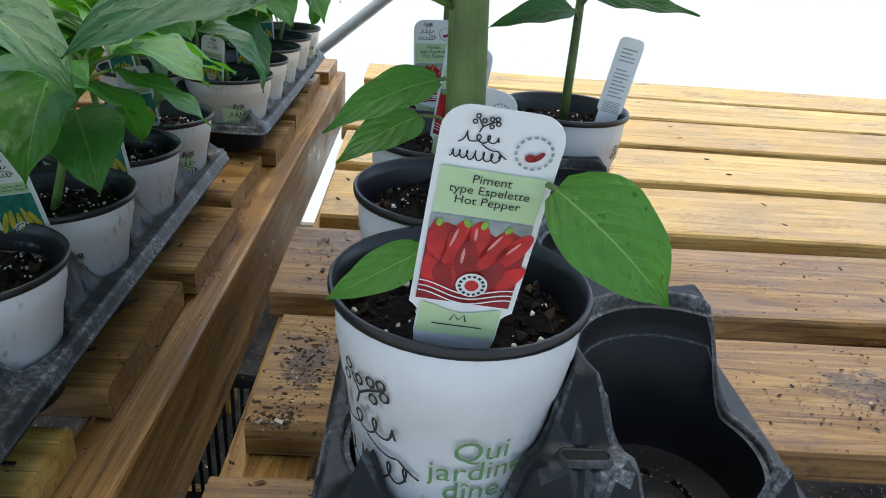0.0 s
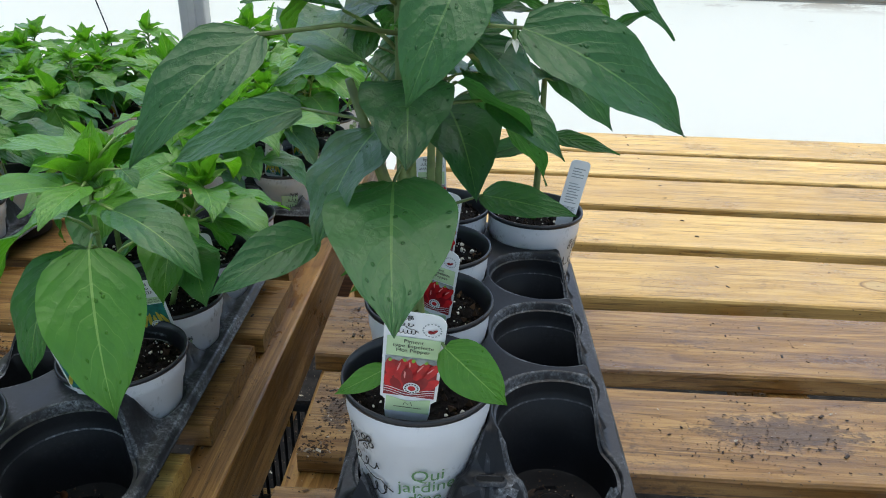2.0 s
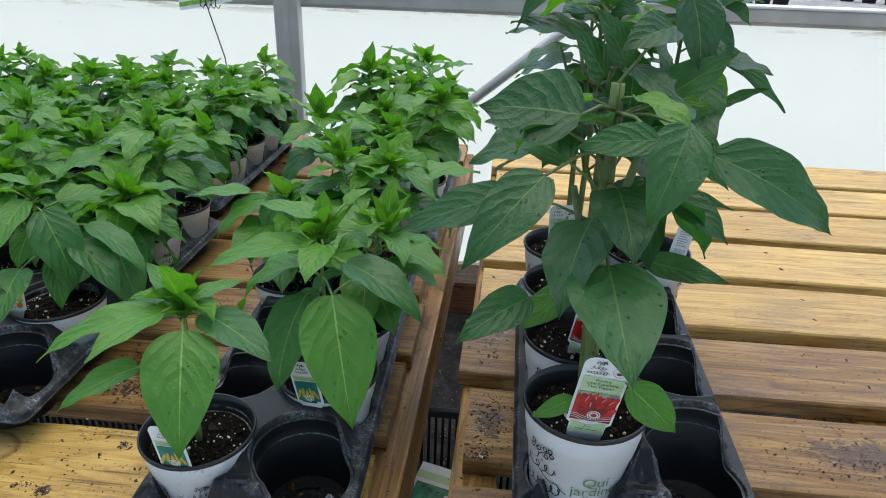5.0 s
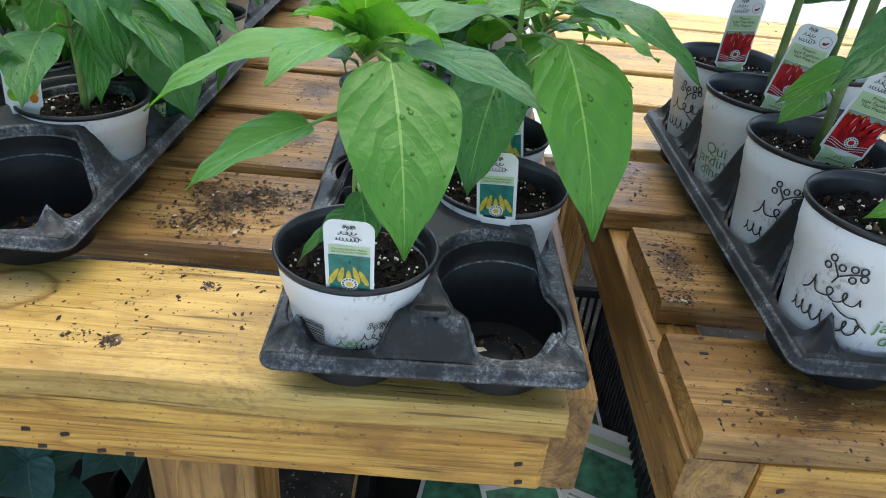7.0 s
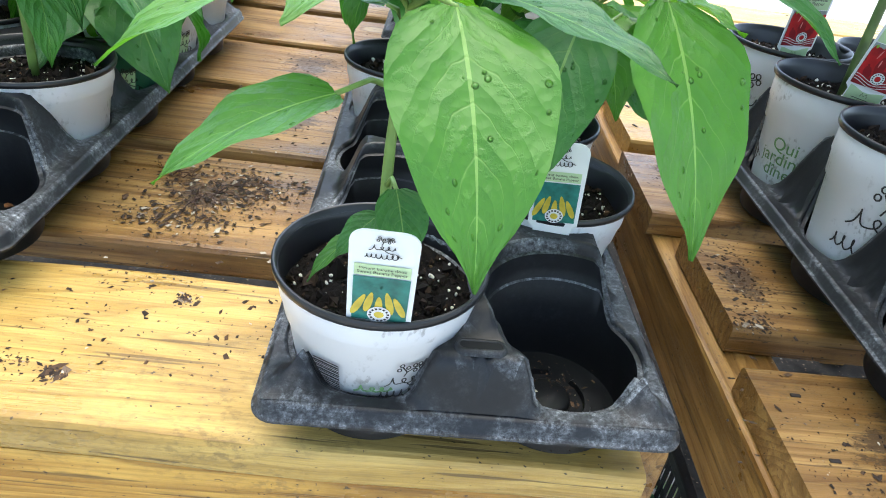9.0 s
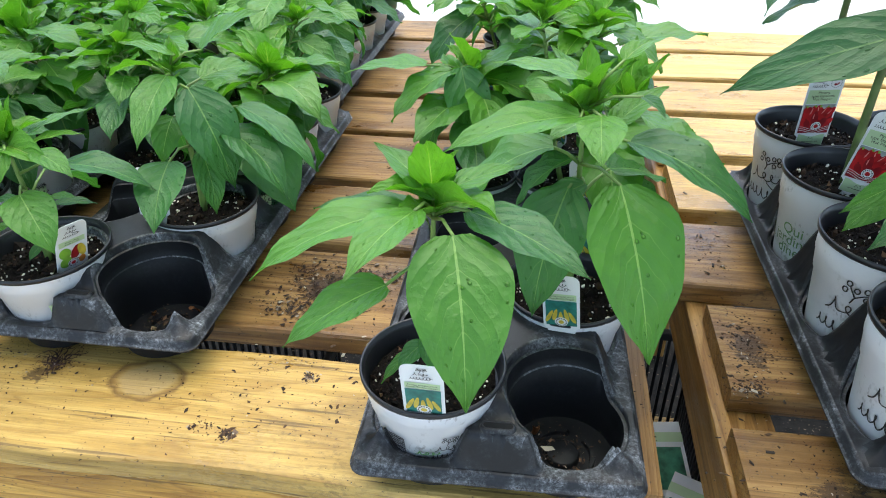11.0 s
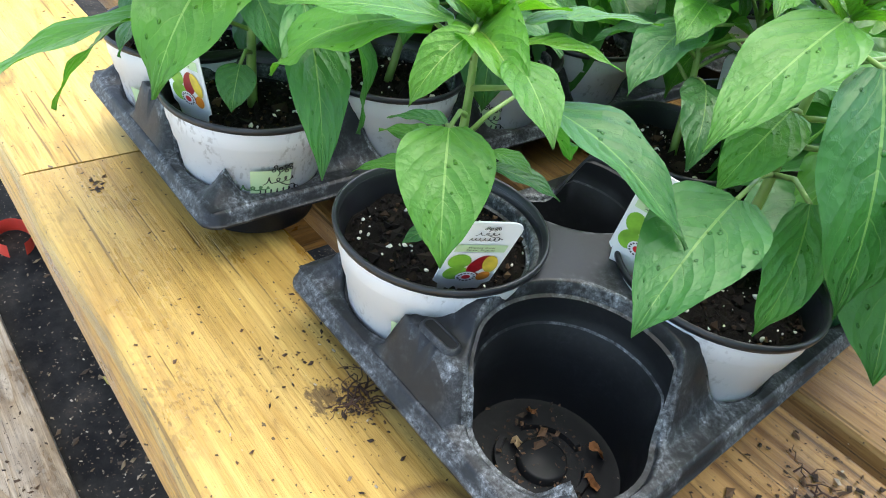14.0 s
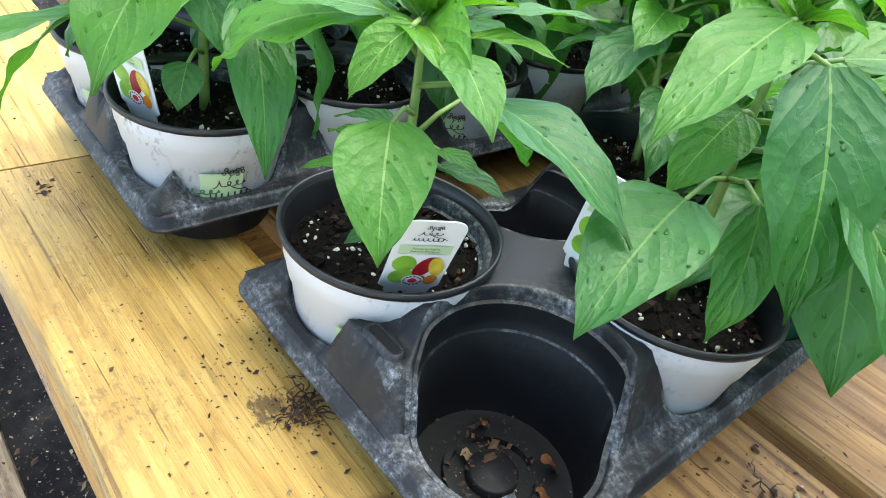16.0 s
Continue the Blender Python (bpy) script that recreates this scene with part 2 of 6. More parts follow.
LEAF = leaf_material("pepper_leaf", (0.022, 0.104, 0.026), (0.078, 0.262, 0.052), (0.19, 0.36, 0.10))
LEAF_DARK = leaf_material("dark_pepper_leaf", (0.015, 0.072, 0.025), (0.055, 0.178, 0.052), (0.13, 0.27, 0.09))
LEAF_MID = leaf_material("bright_pepper_leaf", (0.052, 0.192, 0.022), (0.120, 0.328, 0.036), (0.26, 0.46, 0.12))
STEM_TALL = plain("thick_green_stem", (0.10, 0.15, 0.04), 0.5, var=0.4, scale=60)
LEAF_YOUNG = leaf_material("young_pepper_leaf", (0.070, 0.228, 0.019), (0.148, 0.368, 0.032), (0.36, 0.52, 0.14))
STEM = plain("green_stem", (0.16, 0.26, 0.06), 0.45, var=0.25, scale=80)
STEM_DARK = plain("woody_stem", (0.13, 0.12, 0.05), 0.55, var=0.3, scale=90)
PETAL = plain("white_petal", (0.8, 0.8, 0.68), 0.5, var=0.04)


def black_plastic(name, amount, shine=0.36):
    """Thin black plastic, glossy, with chalky dust rubbed into it."""
    m, n, l, b = mat(name, 0.3)
    b.inputs["Specular IOR Level"].default_value = shine
    geo = n.new("ShaderNodeNewGeometry")
    t, _ = tex(n, l, "Noise", 330, Detail=8, Roughness=0.8)
    big, _ = tex(n, l, "Noise", 30, Detail=7, Roughness=0.62)
    rub = ramp(n, [(0.42, (0.02, 0.02, 0.02)), (0.56, (0.30, 0.30, 0.30)), (0.70, (1, 1, 1))])
    l.new(t.outputs[0], rub.inputs[0])
    worn = ramp(n, [(0.44, (0.04, 0.04, 0.04)), (0.62, (1, 1, 1))])
    l.new(big.outputs[0], worn.inputs[0])
    dust = mix(n, l, 1.0, mix(n, l, 1.0, worn.outputs[0], rub.outputs[0], "MULTIPLY"), (amount, amount, amount), "MULTIPLY")
    patch = ramp(n, [(0.58, (0, 0, 0)), (0.72, (0.35, 0.35, 0.35))])
    l.new(big.outputs[0], patch.inputs[0])
    grit = ramp(n, [(0.54, (0, 0, 0)), (0.66, (1, 1, 1))])
    l.new(t.outputs[0], grit.inputs[0])
    # dust settles on what faces up and lies open, not down inside the cells
    sep = n.new("ShaderNodeSeparateXYZ")
    l.new(geo.outputs["Normal"], sep.inputs[0])
    up = ramp(n, [(0.25, (0.25, 0.25, 0.25)), (0.8, (1, 1, 1))])
    l.new(sep.outputs[2], up.inputs[0])
    scuff = mix(n, l, 1.0, mix(n, l, 1.0, patch.outputs[0], grit.outputs[0], "MULTIPLY"), up.outputs[0], "MULTIPLY")
    few = min(1.0, amount * 3.0)
    scuff = mix(n, l, 1.0, scuff, (few, few, few), "MULTIPLY")
    dust = mix(n, l, 1.0, dust, scuff, "ADD")
    l.new(mix(n, l, dust, (0.0100, 0.0108, 0.0125), (0.40, 0.435, 0.47)), b.inputs["Base Color"])
    rr = ramp(n, [(0.35, (0.36, 0.36, 0.36)), (0.7, (0.58, 0.58, 0.58))])
    l.new(big.outputs[0], rr.inputs[0])
    l.new(rr.outputs[0], b.inputs["Roughness"])
    bump(n, l, b, t.outputs[0], 0.12, 0.0005)
    return m


BLACK = black_plastic("black_plastic", 0.035, 0.2)
DUSTY = black_plastic("dusty_black_plastic", 0.95)
SCUFFED = black_plastic("scuffed_black_plastic", 0.34)
CHALKY = black_plastic("chalky_black_plastic", 1.5)


def pot_plastic():
    m, n, l, b = mat("white_pot_plastic", 0.36)
    t, _ = tex(n, l, "Noise", 18, Detail=5)
    r = ramp(n, [(0.3, (0.70, 0.72, 0.74)), (0.7, (0.79, 0.81, 0.83))])
    l.new(t.outputs[0], r.inputs[0])
    info = n.new("ShaderNodeObjectInfo")
    mv = n.new("ShaderNodeCombineXYZ")
    for i in range(3):
        l.new(info.outputs["Random"], mv.inputs[i])
    big, mp = tex(n, l, "Noise", 22, Detail=6, Roughness=0.7)
    l.new(mv.outputs[0], mp.inputs["Location"])
    d, mp2 = tex(n, l, "Noise", 380, stretch=(1, 1, 0.6), Detail=4)
    l.new(mv.outputs[0], mp2.inputs["Location"])
    a = ramp(n, [(0.52, (0, 0, 0)), (0.68, (1, 1, 1))])
    l.new(big.outputs[0], a.inputs[0])
    c = ramp(n, [(0.52, (0, 0, 0)), (0.62, (0.7, 0.7, 0.7))])
    l.new(d.outputs[0], c.inputs[0])
    l.new(mix(n, l, mix(n, l, 1.0, a.outputs[0], c.outputs[0], "MULTIPLY"), r.outputs[0], (0.09, 0.075, 0.06)), b.inputs["Base Color"])
    return m


POT_WHITE = pot_plastic()
POT_GREEN = plain("green_pot_plastic", (0.02, 0.13, 0.07), 0.4)
RIM = plain("dark_rim_plastic", (0.013, 0.014, 0.017), 0.34, var=0.5)
INK = plain("black_ink", (0.02, 0.02, 0.02), 0.6)
INK_GREEN = plain("green_ink", (0.10, 0.22, 0.08), 0.6)
PRINT_GREEN = plain("pale_green_print", (0.50, 0.66, 0.38), 0.45, var=0.04)
CARD = plain("white_label_plastic", (0.80, 0.82, 0.82), 0.35, var=0.02)
RED = plain("red_print", (0.50, 0.012, 0.015), 0.4, var=0.35, scale=120)
TEAL = plain("teal_print", (0.02, 0.16, 0.13), 0.4, var=0.5, scale=160)
YELLOW = plain("yellow_print", (0.60, 0.46, 0.05), 0.4, var=0.3, scale=150)
LIME = plain("lime_print", (0.20, 0.42, 0.04), 0.4, var=0.3, scale=150)
GREY_PRINT = plain("grey_print", (0.30, 0.34, 0.34), 0.5, var=0.3, scale=150)


def soil_material():
    m, n, l, b = mat("potting_soil", 0.95)
    b.inputs["Specular IOR Level"].default_value = 0.15
    t, _ = tex(n, l, "Noise", 190, Detail=7, Roughness=0.75)
    r = ramp(n, [(0.35, (0.004, 0.0034, 0.003)), (0.6, (0.012, 0.009, 0.007)), (0.75, (0.035, 0.026, 0.019))])
    l.new(t.outputs[0], r.inputs[0])
    l.new(r.outputs[0], b.inputs["Base Color"])
    bump(n, l, b, t.outputs[0], 1.0, 0.004)
    return m


SOIL = soil_material()
PERLITE = plain("perlite", (0.72, 0.69, 0.60), 0.8, var=0.1)


def bark_material():
    m, n, l, b = mat("bark_chip", 0.9)
    b.inputs["Specular IOR Level"].default_value = 0.2
    geo = n.new("ShaderNodeNewGeometry")
    r = ramp(n, [(0.0, (0.004, 0.003, 0.0025)), (0.7, (0.013, 0.009, 0.007)), (0.93, (0.04, 0.024, 0.014)), (1.0, (0.12, 0.07, 0.038))])
    l.new(geo.outputs["Random Per Island"], r.inputs[0])
    l.new(r.outputs[0], b.inputs["Base Color"])
    return m


BARK = bark_material()
WALL_CAP = plain("white_cap", (0.80, 0.82, 0.84), 0.5, var=0.02, scale=2)


def sheet_material():
    m, n, l, b = mat("white_sheet_wall", 0.5)
    t, _ = tex(n, l, "Noise", 7, Detail=6)
    r = ramp(n, [(0.3, (0.88, 0.885, 0.80)), (0.6, (0.93, 0.935, 0.86))])
    l.new(t.outputs[0], r.inputs[0])
    # rusty dirt that has run down from the rail, in broken patches
    co = n.new("ShaderNodeTexCoord")
    sp = n.new("ShaderNodeSeparateXYZ")
    l.new(co.outputs["Object"], sp.inputs[0])
    band = ramp(n, [(0.945, (0, 0, 0)), (0.978, (1, 1, 1))])
    l.new(sp.outputs[2], band.inputs[0])
    d, _ = tex(n, l, "Noise", 5, stretch=(1, 1, 9), Detail=9, Roughness=0.75)
    dr = ramp(n, [(0.50, (0, 0, 0)), (0.58, (0.8, 0.8, 0.8))])
    l.new(d.outputs[0], dr.inputs[0])
    dirt = mix(n, l, 1.0, band.outputs[0], dr.outputs[0], "MULTIPLY")
    sc, _ = tex(n, l, "Noise", 9, stretch=(1, 1, 5), Detail=6, Roughness=0.7)
    sr = ramp(n, [(0.68, (0, 0, 0)), (0.72, (0.25, 0.25, 0.25))])
    l.new(sc.outputs[0], sr.inputs[0])
    dirt = mix(n, l, 1.0, dirt, sr.outputs[0], "ADD")
    wall_col = mix(n, l, dirt, r.outputs[0], (0.30, 0.20, 0.11))
    l.new(wall_col, b.inputs["Base Color"])
    tr = n.new("ShaderNodeBsdfTranslucent")
    l.new(mix(n, l, dirt, (1.0, 0.985, 0.84), (0.35, 0.26, 0.16)), tr.inputs[0])
    ms = n.new("ShaderNodeMixShader")
    ms.inputs[0].default_value = 0.72
    l.new(b.outputs[0], ms.inputs[1])
    l.new(tr.outputs[0], ms.inputs[2])
    l.new(ms.outputs[0], n["Material Output"].inputs[0])
    return m


WALL = sheet_material()
METAL = plain("galvanised_steel", (0.50, 0.51, 0.50), 0.5, 0.45, var=0.12, scale=12)

# ---------------- mesh helpers ----------------


def mesh_of(bm, material, smooth=False):
    me = bpy.data.meshes.new("mesh")
    bm.to_mesh(me)
    bm.free()
    for m in (material if isinstance(material, (list, tuple)) else (material,)):
        me.materials.append(m)
    if smooth:
        for p in me.polygons:
            p.use_smooth = True
    return me


def part(name, bm, material, parent, label="", smooth=False, m=None):
    me = bm if isinstance(bm, bpy.types.Mesh) else mesh_of(bm, material, smooth)
    ob = new(name, me)
    ob.parent = parent
    if m is not None:
        ob.matrix_basis = m
    if label:
        ob["label"] = label
    return ob


def empty(name, x, y, z, rz=0.0):
    ob = new(name)
    ob.matrix_basis = pose(x, y, z, 0, 0, rz)
    ob.empty_display_size = 0.02
    return ob


def box_bm(x0, x1, y0, y1, z0, z1, bevel=0.0, seg=2, bm=None):
    own = bm is None
    if own:
        bm = bmesh.new()
    r = bmesh.ops.create_cube(bm, size=1.0)
    for v in r["verts"]:
        v.co = Vector((x0 + (v.co.x + 0.5) * (x1 - x0), y0 + (v.co.y + 0.5) * (y1 - y0), z0 + (v.co.z + 0.5) * (z1 - z0)))
    if bevel:
        es = list({e for v in r["verts"] for e in v.link_edges})
        bmesh.ops.bevel(bm, geom=es, offset=bevel, segments=seg, affect="EDGES", profile=0.6)
    return bm


def lathe(profile, seg=40, bm=None, close=True):
    """A turned surface from (radius, height) pairs."""
    bm = bm or bmesh.new()
    rings = []
    for r, z in profile:
        rings.append([bm.verts.new((r * math.cos(2 * math.pi * i / seg), r * math.sin(2 * math.pi * i / seg), z)) for i in range(seg)])
    for a, b in zip(rings, rings[1:]):
        for i in range(seg):
            bm.faces.new((a[i], a[(i + 1) % seg], b[(i + 1) % seg], b[i]))
    return bm


def tube(bm, pts, radii, seg=8):
    """A tapered tube through the points."""
    rings = []
    for i, p in enumerate(pts):
        d = (pts[min(i + 1, len(pts) - 1)] - pts[max(i - 1, 0)]).normalized()
        u = d.orthogonal().normalized() if abs(d.z) > 0.9 else d.cross(Vector((0, 0, 1))).normalized()
        w = d.cross(u)
        rings.append([bm.verts.new(p + radii[i] * (math.cos(2 * math.pi * k / seg) * u + math.sin(2 * math.pi * k / seg) * w)) for k in range(seg)])
    for a, b in zip(rings, rings[1:]):
        for k in range(seg):
            bm.faces.new((a[k], a[(k + 1) % seg], b[(k + 1) % seg], b[k]))
    bm.faces.new(rings[-1])
    bm.faces.new(list(reversed(rings[0])))


# ---------------- benches ----------------
GROUND_Z = 0.0
A_SLATS = [(0.060, 0.186), (0.202, 0.334), (0.343, 0.474), (0.486, 0.618), (0.630, 0.764), (0.776, 0.910), (0.922, 1.056), (1.068, 1.200)]
B_SLATS = [(0.054, 0.158), (0.178, 0.296), (0.317, 0.442), (0.461, 0.587), (0.606, 0.739), (0.752, 0.888), (0.899, 1.034), (1.045, 1.180)]
SLAT_T = 0.020
FRAME_Z = T - 0.028


def slat(x0, x1, y0, y1, parent, seed, timber):
    r = random.Random(seed)
    bm = bmesh.new()
    n = 14
    prof = [(0.008, 0), (0, 0.1), (0, 0.82), (0.012, 0.95), (0.034, 1), (0.966, 1), (0.988, 0.95), (1, 0.82), (1, 0.1), (0.992, 0)]
    rings = []
    for i in range(n + 1):
        x = x0 + (x1 - x0) * i / n
        wob = 0.0016 * math.sin(i * 1.3 + seed)
        rings.append([bm.verts.new((x, y0 + wob + (y1 - y0) * a, T - SLAT_T * (1 - b) + 0.0006 * math.sin(i * 0.8 + seed * 2))) for a, b in prof])
    for a, b in zip(rings, rings[1:]):
        for k in range(len(prof)):
            bm.faces.new((a[k], b[k], b[(k + 1) % len(prof)], a[(k + 1) % len(prof)]))
    bm.faces.new(rings[0])
    bm.faces.new(list(reversed(rings[-1])))
    bmesh.ops.recalc_face_normals(bm, faces=bm.faces)
    return part("slat", bm, timber, parent)


NAIL = mesh_of(box_bm(-0.0028, 0.0028, -0.0011, 0.0011, -0.0004, 0.0006, 0.0004), plain("rusty_staple", (0.022, 0.015, 0.011), 0.7, var=0.6))


def bench(name, x0, x1, slats, rails, label, yfront, legs):
    e = empty(name, 0, 0, 0)
    tagged(e, label, "bench")
    for k, (a, b) in enumerate(slats):
        j = 0.009 * math.sin(k * 2.3 + x0)
        a, b = a + 0.003 + 0.0015 * math.sin(k * 1.7), b - 0.006 - 0.002 * math.cos(k * 2.9)
        if x0 < -1 and k == 0:
            # the front slat is pieced together from two boards
            slat(x0, -0.758, a, b, e, 40, WOOD_A)
            slat(-0.756, x1 + j * 0.7, a, b, e, 41, WOOD_A)
            continue
        # The second bench's three front slats are browner, with shade painted in.
        slat(x0 + j, x1 + j * 0.7, a, b, e, k + int(abs(x0) * 10), WOOD_WET_SHADED if (k > 0 if x0 < -1 else k < 3) else WOOD_X)
    for xa, xb in rails:
        part("rail", box_bm(xa, xb, yfront + (0.034 if x0 < -1 else 0.0), slats[-1][1] - 0.01, FRAME_Z - (0.080 if x0 < -1 and xb > -0.1 else 0.052), T - SLAT_T - 0.001, 0.003), WOOD_Y, e)
    part("front_board", box_bm(x0 + (0.002 if x0 < -1 else 0.042), x1 - (0.012 if x0 < -1 else 0.002), yfront, yfront + 0.032, FRAME_Z - 0.041, T - SLAT_T - 0.0015, 0.003), WOOD_FRONT, e)
    part("back_board", box_bm(x0 + 0.002, x1 - 0.002, slats[-1][1] - 0.036, slats[-1][1] - 0.004, FRAME_Z - 0.105, FRAME_Z - 0.055, 0.003), WOOD_X, e)
    for nx, nz in ((-0.395, 0.022), (-0.372, 0.024), (-0.388, 0.036), (-0.352, 0.036), (-0.335, 0.037), (-0.098, 0.018), (-0.096, 0.034)) if x0 < -1 else ((0.058, 0.014), (0.052, 0.036)):
        part("nail", NAIL, None, e, m=pose(nx, yfront - 0.0004, FRAME_Z - nz, 90, 8 * math.sin(nx * 90), 12) @ Matrix.Diagonal((0.9, 1.3, 1, 1)))
    for k, (a, b) in enumerate(slats):
        for nx in ((-0.068 - 0.022, -0.725, -1.375) if x0 < -1 else (0.020, 0.44, 0.90)):
            for ny in (0.3, 0.72):
                part("nail", NAIL, None, e, m=pose(nx + 0.004 * math.sin(k * 3 + ny * 9), a + (b - a) * ny, T + 0.0002, 0, 0, 40 * k))
    for lx, ly, *lw in legs:
        w = lw[0] if lw else 0.06
        part("leg", box_bm(lx, lx + w, ly, ly + 0.06, GROUND_Z, FRAME_Z - 0.0535, 0.004), WOOD_Z, e)
    return e


bench("wooden_bench", -2.2, -0.070, A_SLATS, [(-0.086, -0.048), (-0.75, -0.70), (-1.4, -1.35), (-2.18, -2.13)],
      "slatted bench of yellow-stained softwood with soil crumbs on it", 0.066, [(-0.346, 0.10, 0.076), (-1.640, 0.185), (-2.1, 0.1), (-0.335, 1.1), (-1.635, 1.1), (-2.1, 1.1)])
bench("wooden_bench", 0.0, 1.75, B_SLATS, [(-0.004, 0.040), (0.42, 0.46), (0.88, 0.92), (1.66, 1.70)],
      "slatted bench of pale yellow-stained softwood with spilled soil", 0.058, [(0.12, 0.095), (0.8, 0.095), (1.6, 0.095), (0.12, 1.09), (0.8, 1.09), (1.6, 1.09)])

# ---------------- ground, wall, posts ----------------


def gravel_material(name, lo, mid, hi):
    m, n, l, b = mat(name, 0.9)
    v, _ = tex(n, l, "Voronoi", 55)
    r = ramp(n, [(0.0, (lo, lo, lo * 0.95)), (0.5, (mid, mid, mid * 0.94)), (1.0, (hi, hi, hi * 0.93))])
    l.new(v.outputs["Color"], r.inputs[0])
    big, _ = tex(n, l, "Noise", 1.3, Detail=4)
    r2 = ramp(n, [(0.35, (0.75, 0.75, 0.75)), (0.65, (1.1, 1.1, 1.1))])
    l.new(big.outputs[0], r2.inputs[0])
    l.new(mix(n, l, 1.0, r.outputs[0], r2.outputs[0], "MULTIPLY"), b.inputs["Base Color"])
    bump(n, l, b, v.outputs["Distance"], 1.0, 0.01)
    return m


def fabric_material():
    m, n, l, b = mat("black_ground_fabric", 0.9)
    b.inputs["Specular IOR Level"].default_value = 0.12
    t, _ = tex(n, l, "Noise", 12, Detail=8, Roughness=0.7)
    r = ramp(n, [(0.4, (0.010, 0.010, 0.011)), (0.6, (0.030, 0.029, 0.028)), (0.75, (0.075, 0.062, 0.048))])
    l.new(t.outputs[0], r.inputs[0])
    s2, _ = tex(n, l, "Noise", 150, Detail=3)
    r2 = ramp(n, [(0.66, (0, 0, 0)), (0.70, (1, 1, 1))])
    l.new(s2.outputs[0], r2.inputs[0])
    l.new(mix(n, l, r2.outputs[0], r.outputs[0], (0.22, 0.18, 0.13)), b.inputs["Base Color"])
    bump(n, l, b, t.outputs[0], 0.5, 0.004)
    return m


GRAVEL = gravel_material("grey_gravel", 0.07, 0.24, 0.50)
# Paler than the aisle's own grey, to bounce light onto the bench fronts.
BOUNCE_GRAVEL = gravel_material("bounce_gravel", 0.30, 0.48, 0.62)
FABRIC = fabric_material()
bm = bmesh.new()
bmesh.ops.create_grid(bm, x_segments=8, y_segments=8, size=400)
g = new("ground", mesh_of(bm, GRAVEL))
tagged(g, "grey crushed gravel ground of a plant nursery", "ground", kind="structure")
f = new("floor", mesh_of(box_bm(-6, 6, 0.075, 1.71, 0.0, 0.005), FABRIC))
tagged(f, "black ground fabric under the benches, strewn with soil", "floor", kind="structure")
ai = new("pavement", mesh_of(box_bm(-8, 8, -2.6, -0.036, 0.0, 0.008), BOUNCE_GRAVEL))
tagged(ai, "grey crushed stone aisle, made pale to bounce light onto the benches", "aisle", kind="structure")
p = new("trim", mesh_of(box_bm(-6, 6, -0.035, 0.072, 0.0, 0.022, 0.004), GREY_WOOD))
tagged(p, "grey weathered timber edging along the gravel aisle", "edging board", kind="structure")
bm = bmesh.new()
bm.faces.new([bm.verts.new(q) for q in ((-6, 1.728, 0.0), (6, 1.728, 0.0), (6, 1.728, 0.984), (-6, 1.728, 0.984))])
w = new("wall_back", mesh_of(bm, WALL))
tagged(w, "low white sheet side wall of a greenhouse", "wall", kind="structure")
# Unseen tinted roof sheet, added to dim and warm daylight over the benches.
film_m, fn_, fl_, fb_ = mat("dimming_film")
clear = fn_.new("ShaderNodeBsdfTransparent")
clear.inputs[0].default_value = (0.62, 0.61, 0.565, 1)
fl_.new(clear.outputs[0], fn_["Material Output"].inputs[0])
bm = bmesh.new()
bm.faces.new([bm.verts.new(q) for q in ((-9, -6, 2.9), (9, -6, 2.9), (9, 1.728, 2.6), (-9, 1.728, 2.6))])
ro = new("ceiling", mesh_of(bm, film_m))
tagged(ro, "unseen film roof, added to dim and warm the light on the benches", "roof", kind="structure")
bb = empty("baseboard", 0, 1.700, 0.0)
tagged(bb, "two dirty weathered boards along the foot of the white wall", "baseboard", kind="structure")
part("board", box_bm(-6, 6, 0.006, 0.027, 0.118, 0.192, 0.003), GREY_WOOD, bb, "grey weathered board")
part("board", box_bm(-6, 6, 0.0, 0.027, 0.006, 0.116, 0.003), WOOD_DARK, bb, "reddish brown stained board")
rail = empty("wall_rail", 0, 1.69, 0.968)
tagged(rail, "grey galvanised steel rail along the top of the white wall", "rail", kind="structure")
part("rail_bar", box_bm(-6, 6, 0.0, 0.045, 0.014, 0.050, 0.004), METAL, rail)
part("rail_cap", box_bm(-6, 6, -0.004, 0.056, 0.0505, 0.058, 0.002), WALL_CAP, rail, "white cap strip")
part("bottom_lip", box_bm(-6, 6, 0.012, 0.030, 0.006, 0.0135, 0.002), METAL, rail)
for px_ in (-0.652, 2.2, -3.6):
    post = empty("greenhouse_post", px_, 1.645, 0.0)
    tagged(post, "upright galvanised steel post of the greenhouse frame", "post")
    part("post_tube", box_bm(0.0, 0.070, 0.0, 0.042, 0.0, 2.6, 0.006, 3), METAL, post)
    part("rib", box_bm(0.024, 0.044, -0.005, 0.0005, 0.0, 2.6, 0.002), METAL, post)
    part("bolt", box_bm(0.048, 0.058, -0.006, -0.0005, 1.05, 1.06, 0.002), METAL, post)
brace = empty("brace_pipe", 0, 1.62, 0)
tagged(brace, "slanting grey steel brace pipe in front of the wall", "pipe")
bm = bmesh.new()
tube(bm, [Vector((-0.55, 0, 0.36)), Vector((0.10, 0, 0.905)), Vector((0.36, 0, 1.118)), Vector((1.1, 0, 1.73))], [0.014] * 4, 14)
part("pipe", bm, METAL, brace, smooth=True)
part("end_clamp", box_bm(-0.60, -0.53, -0.018, 0.018, 0.32, 0.38, 0.004), METAL, brace)

# ---------------- trays ----------------


def smooth01(x):
    x = max(0.0, min(1.0, x))
    return x * x * (3 - 2 * x)


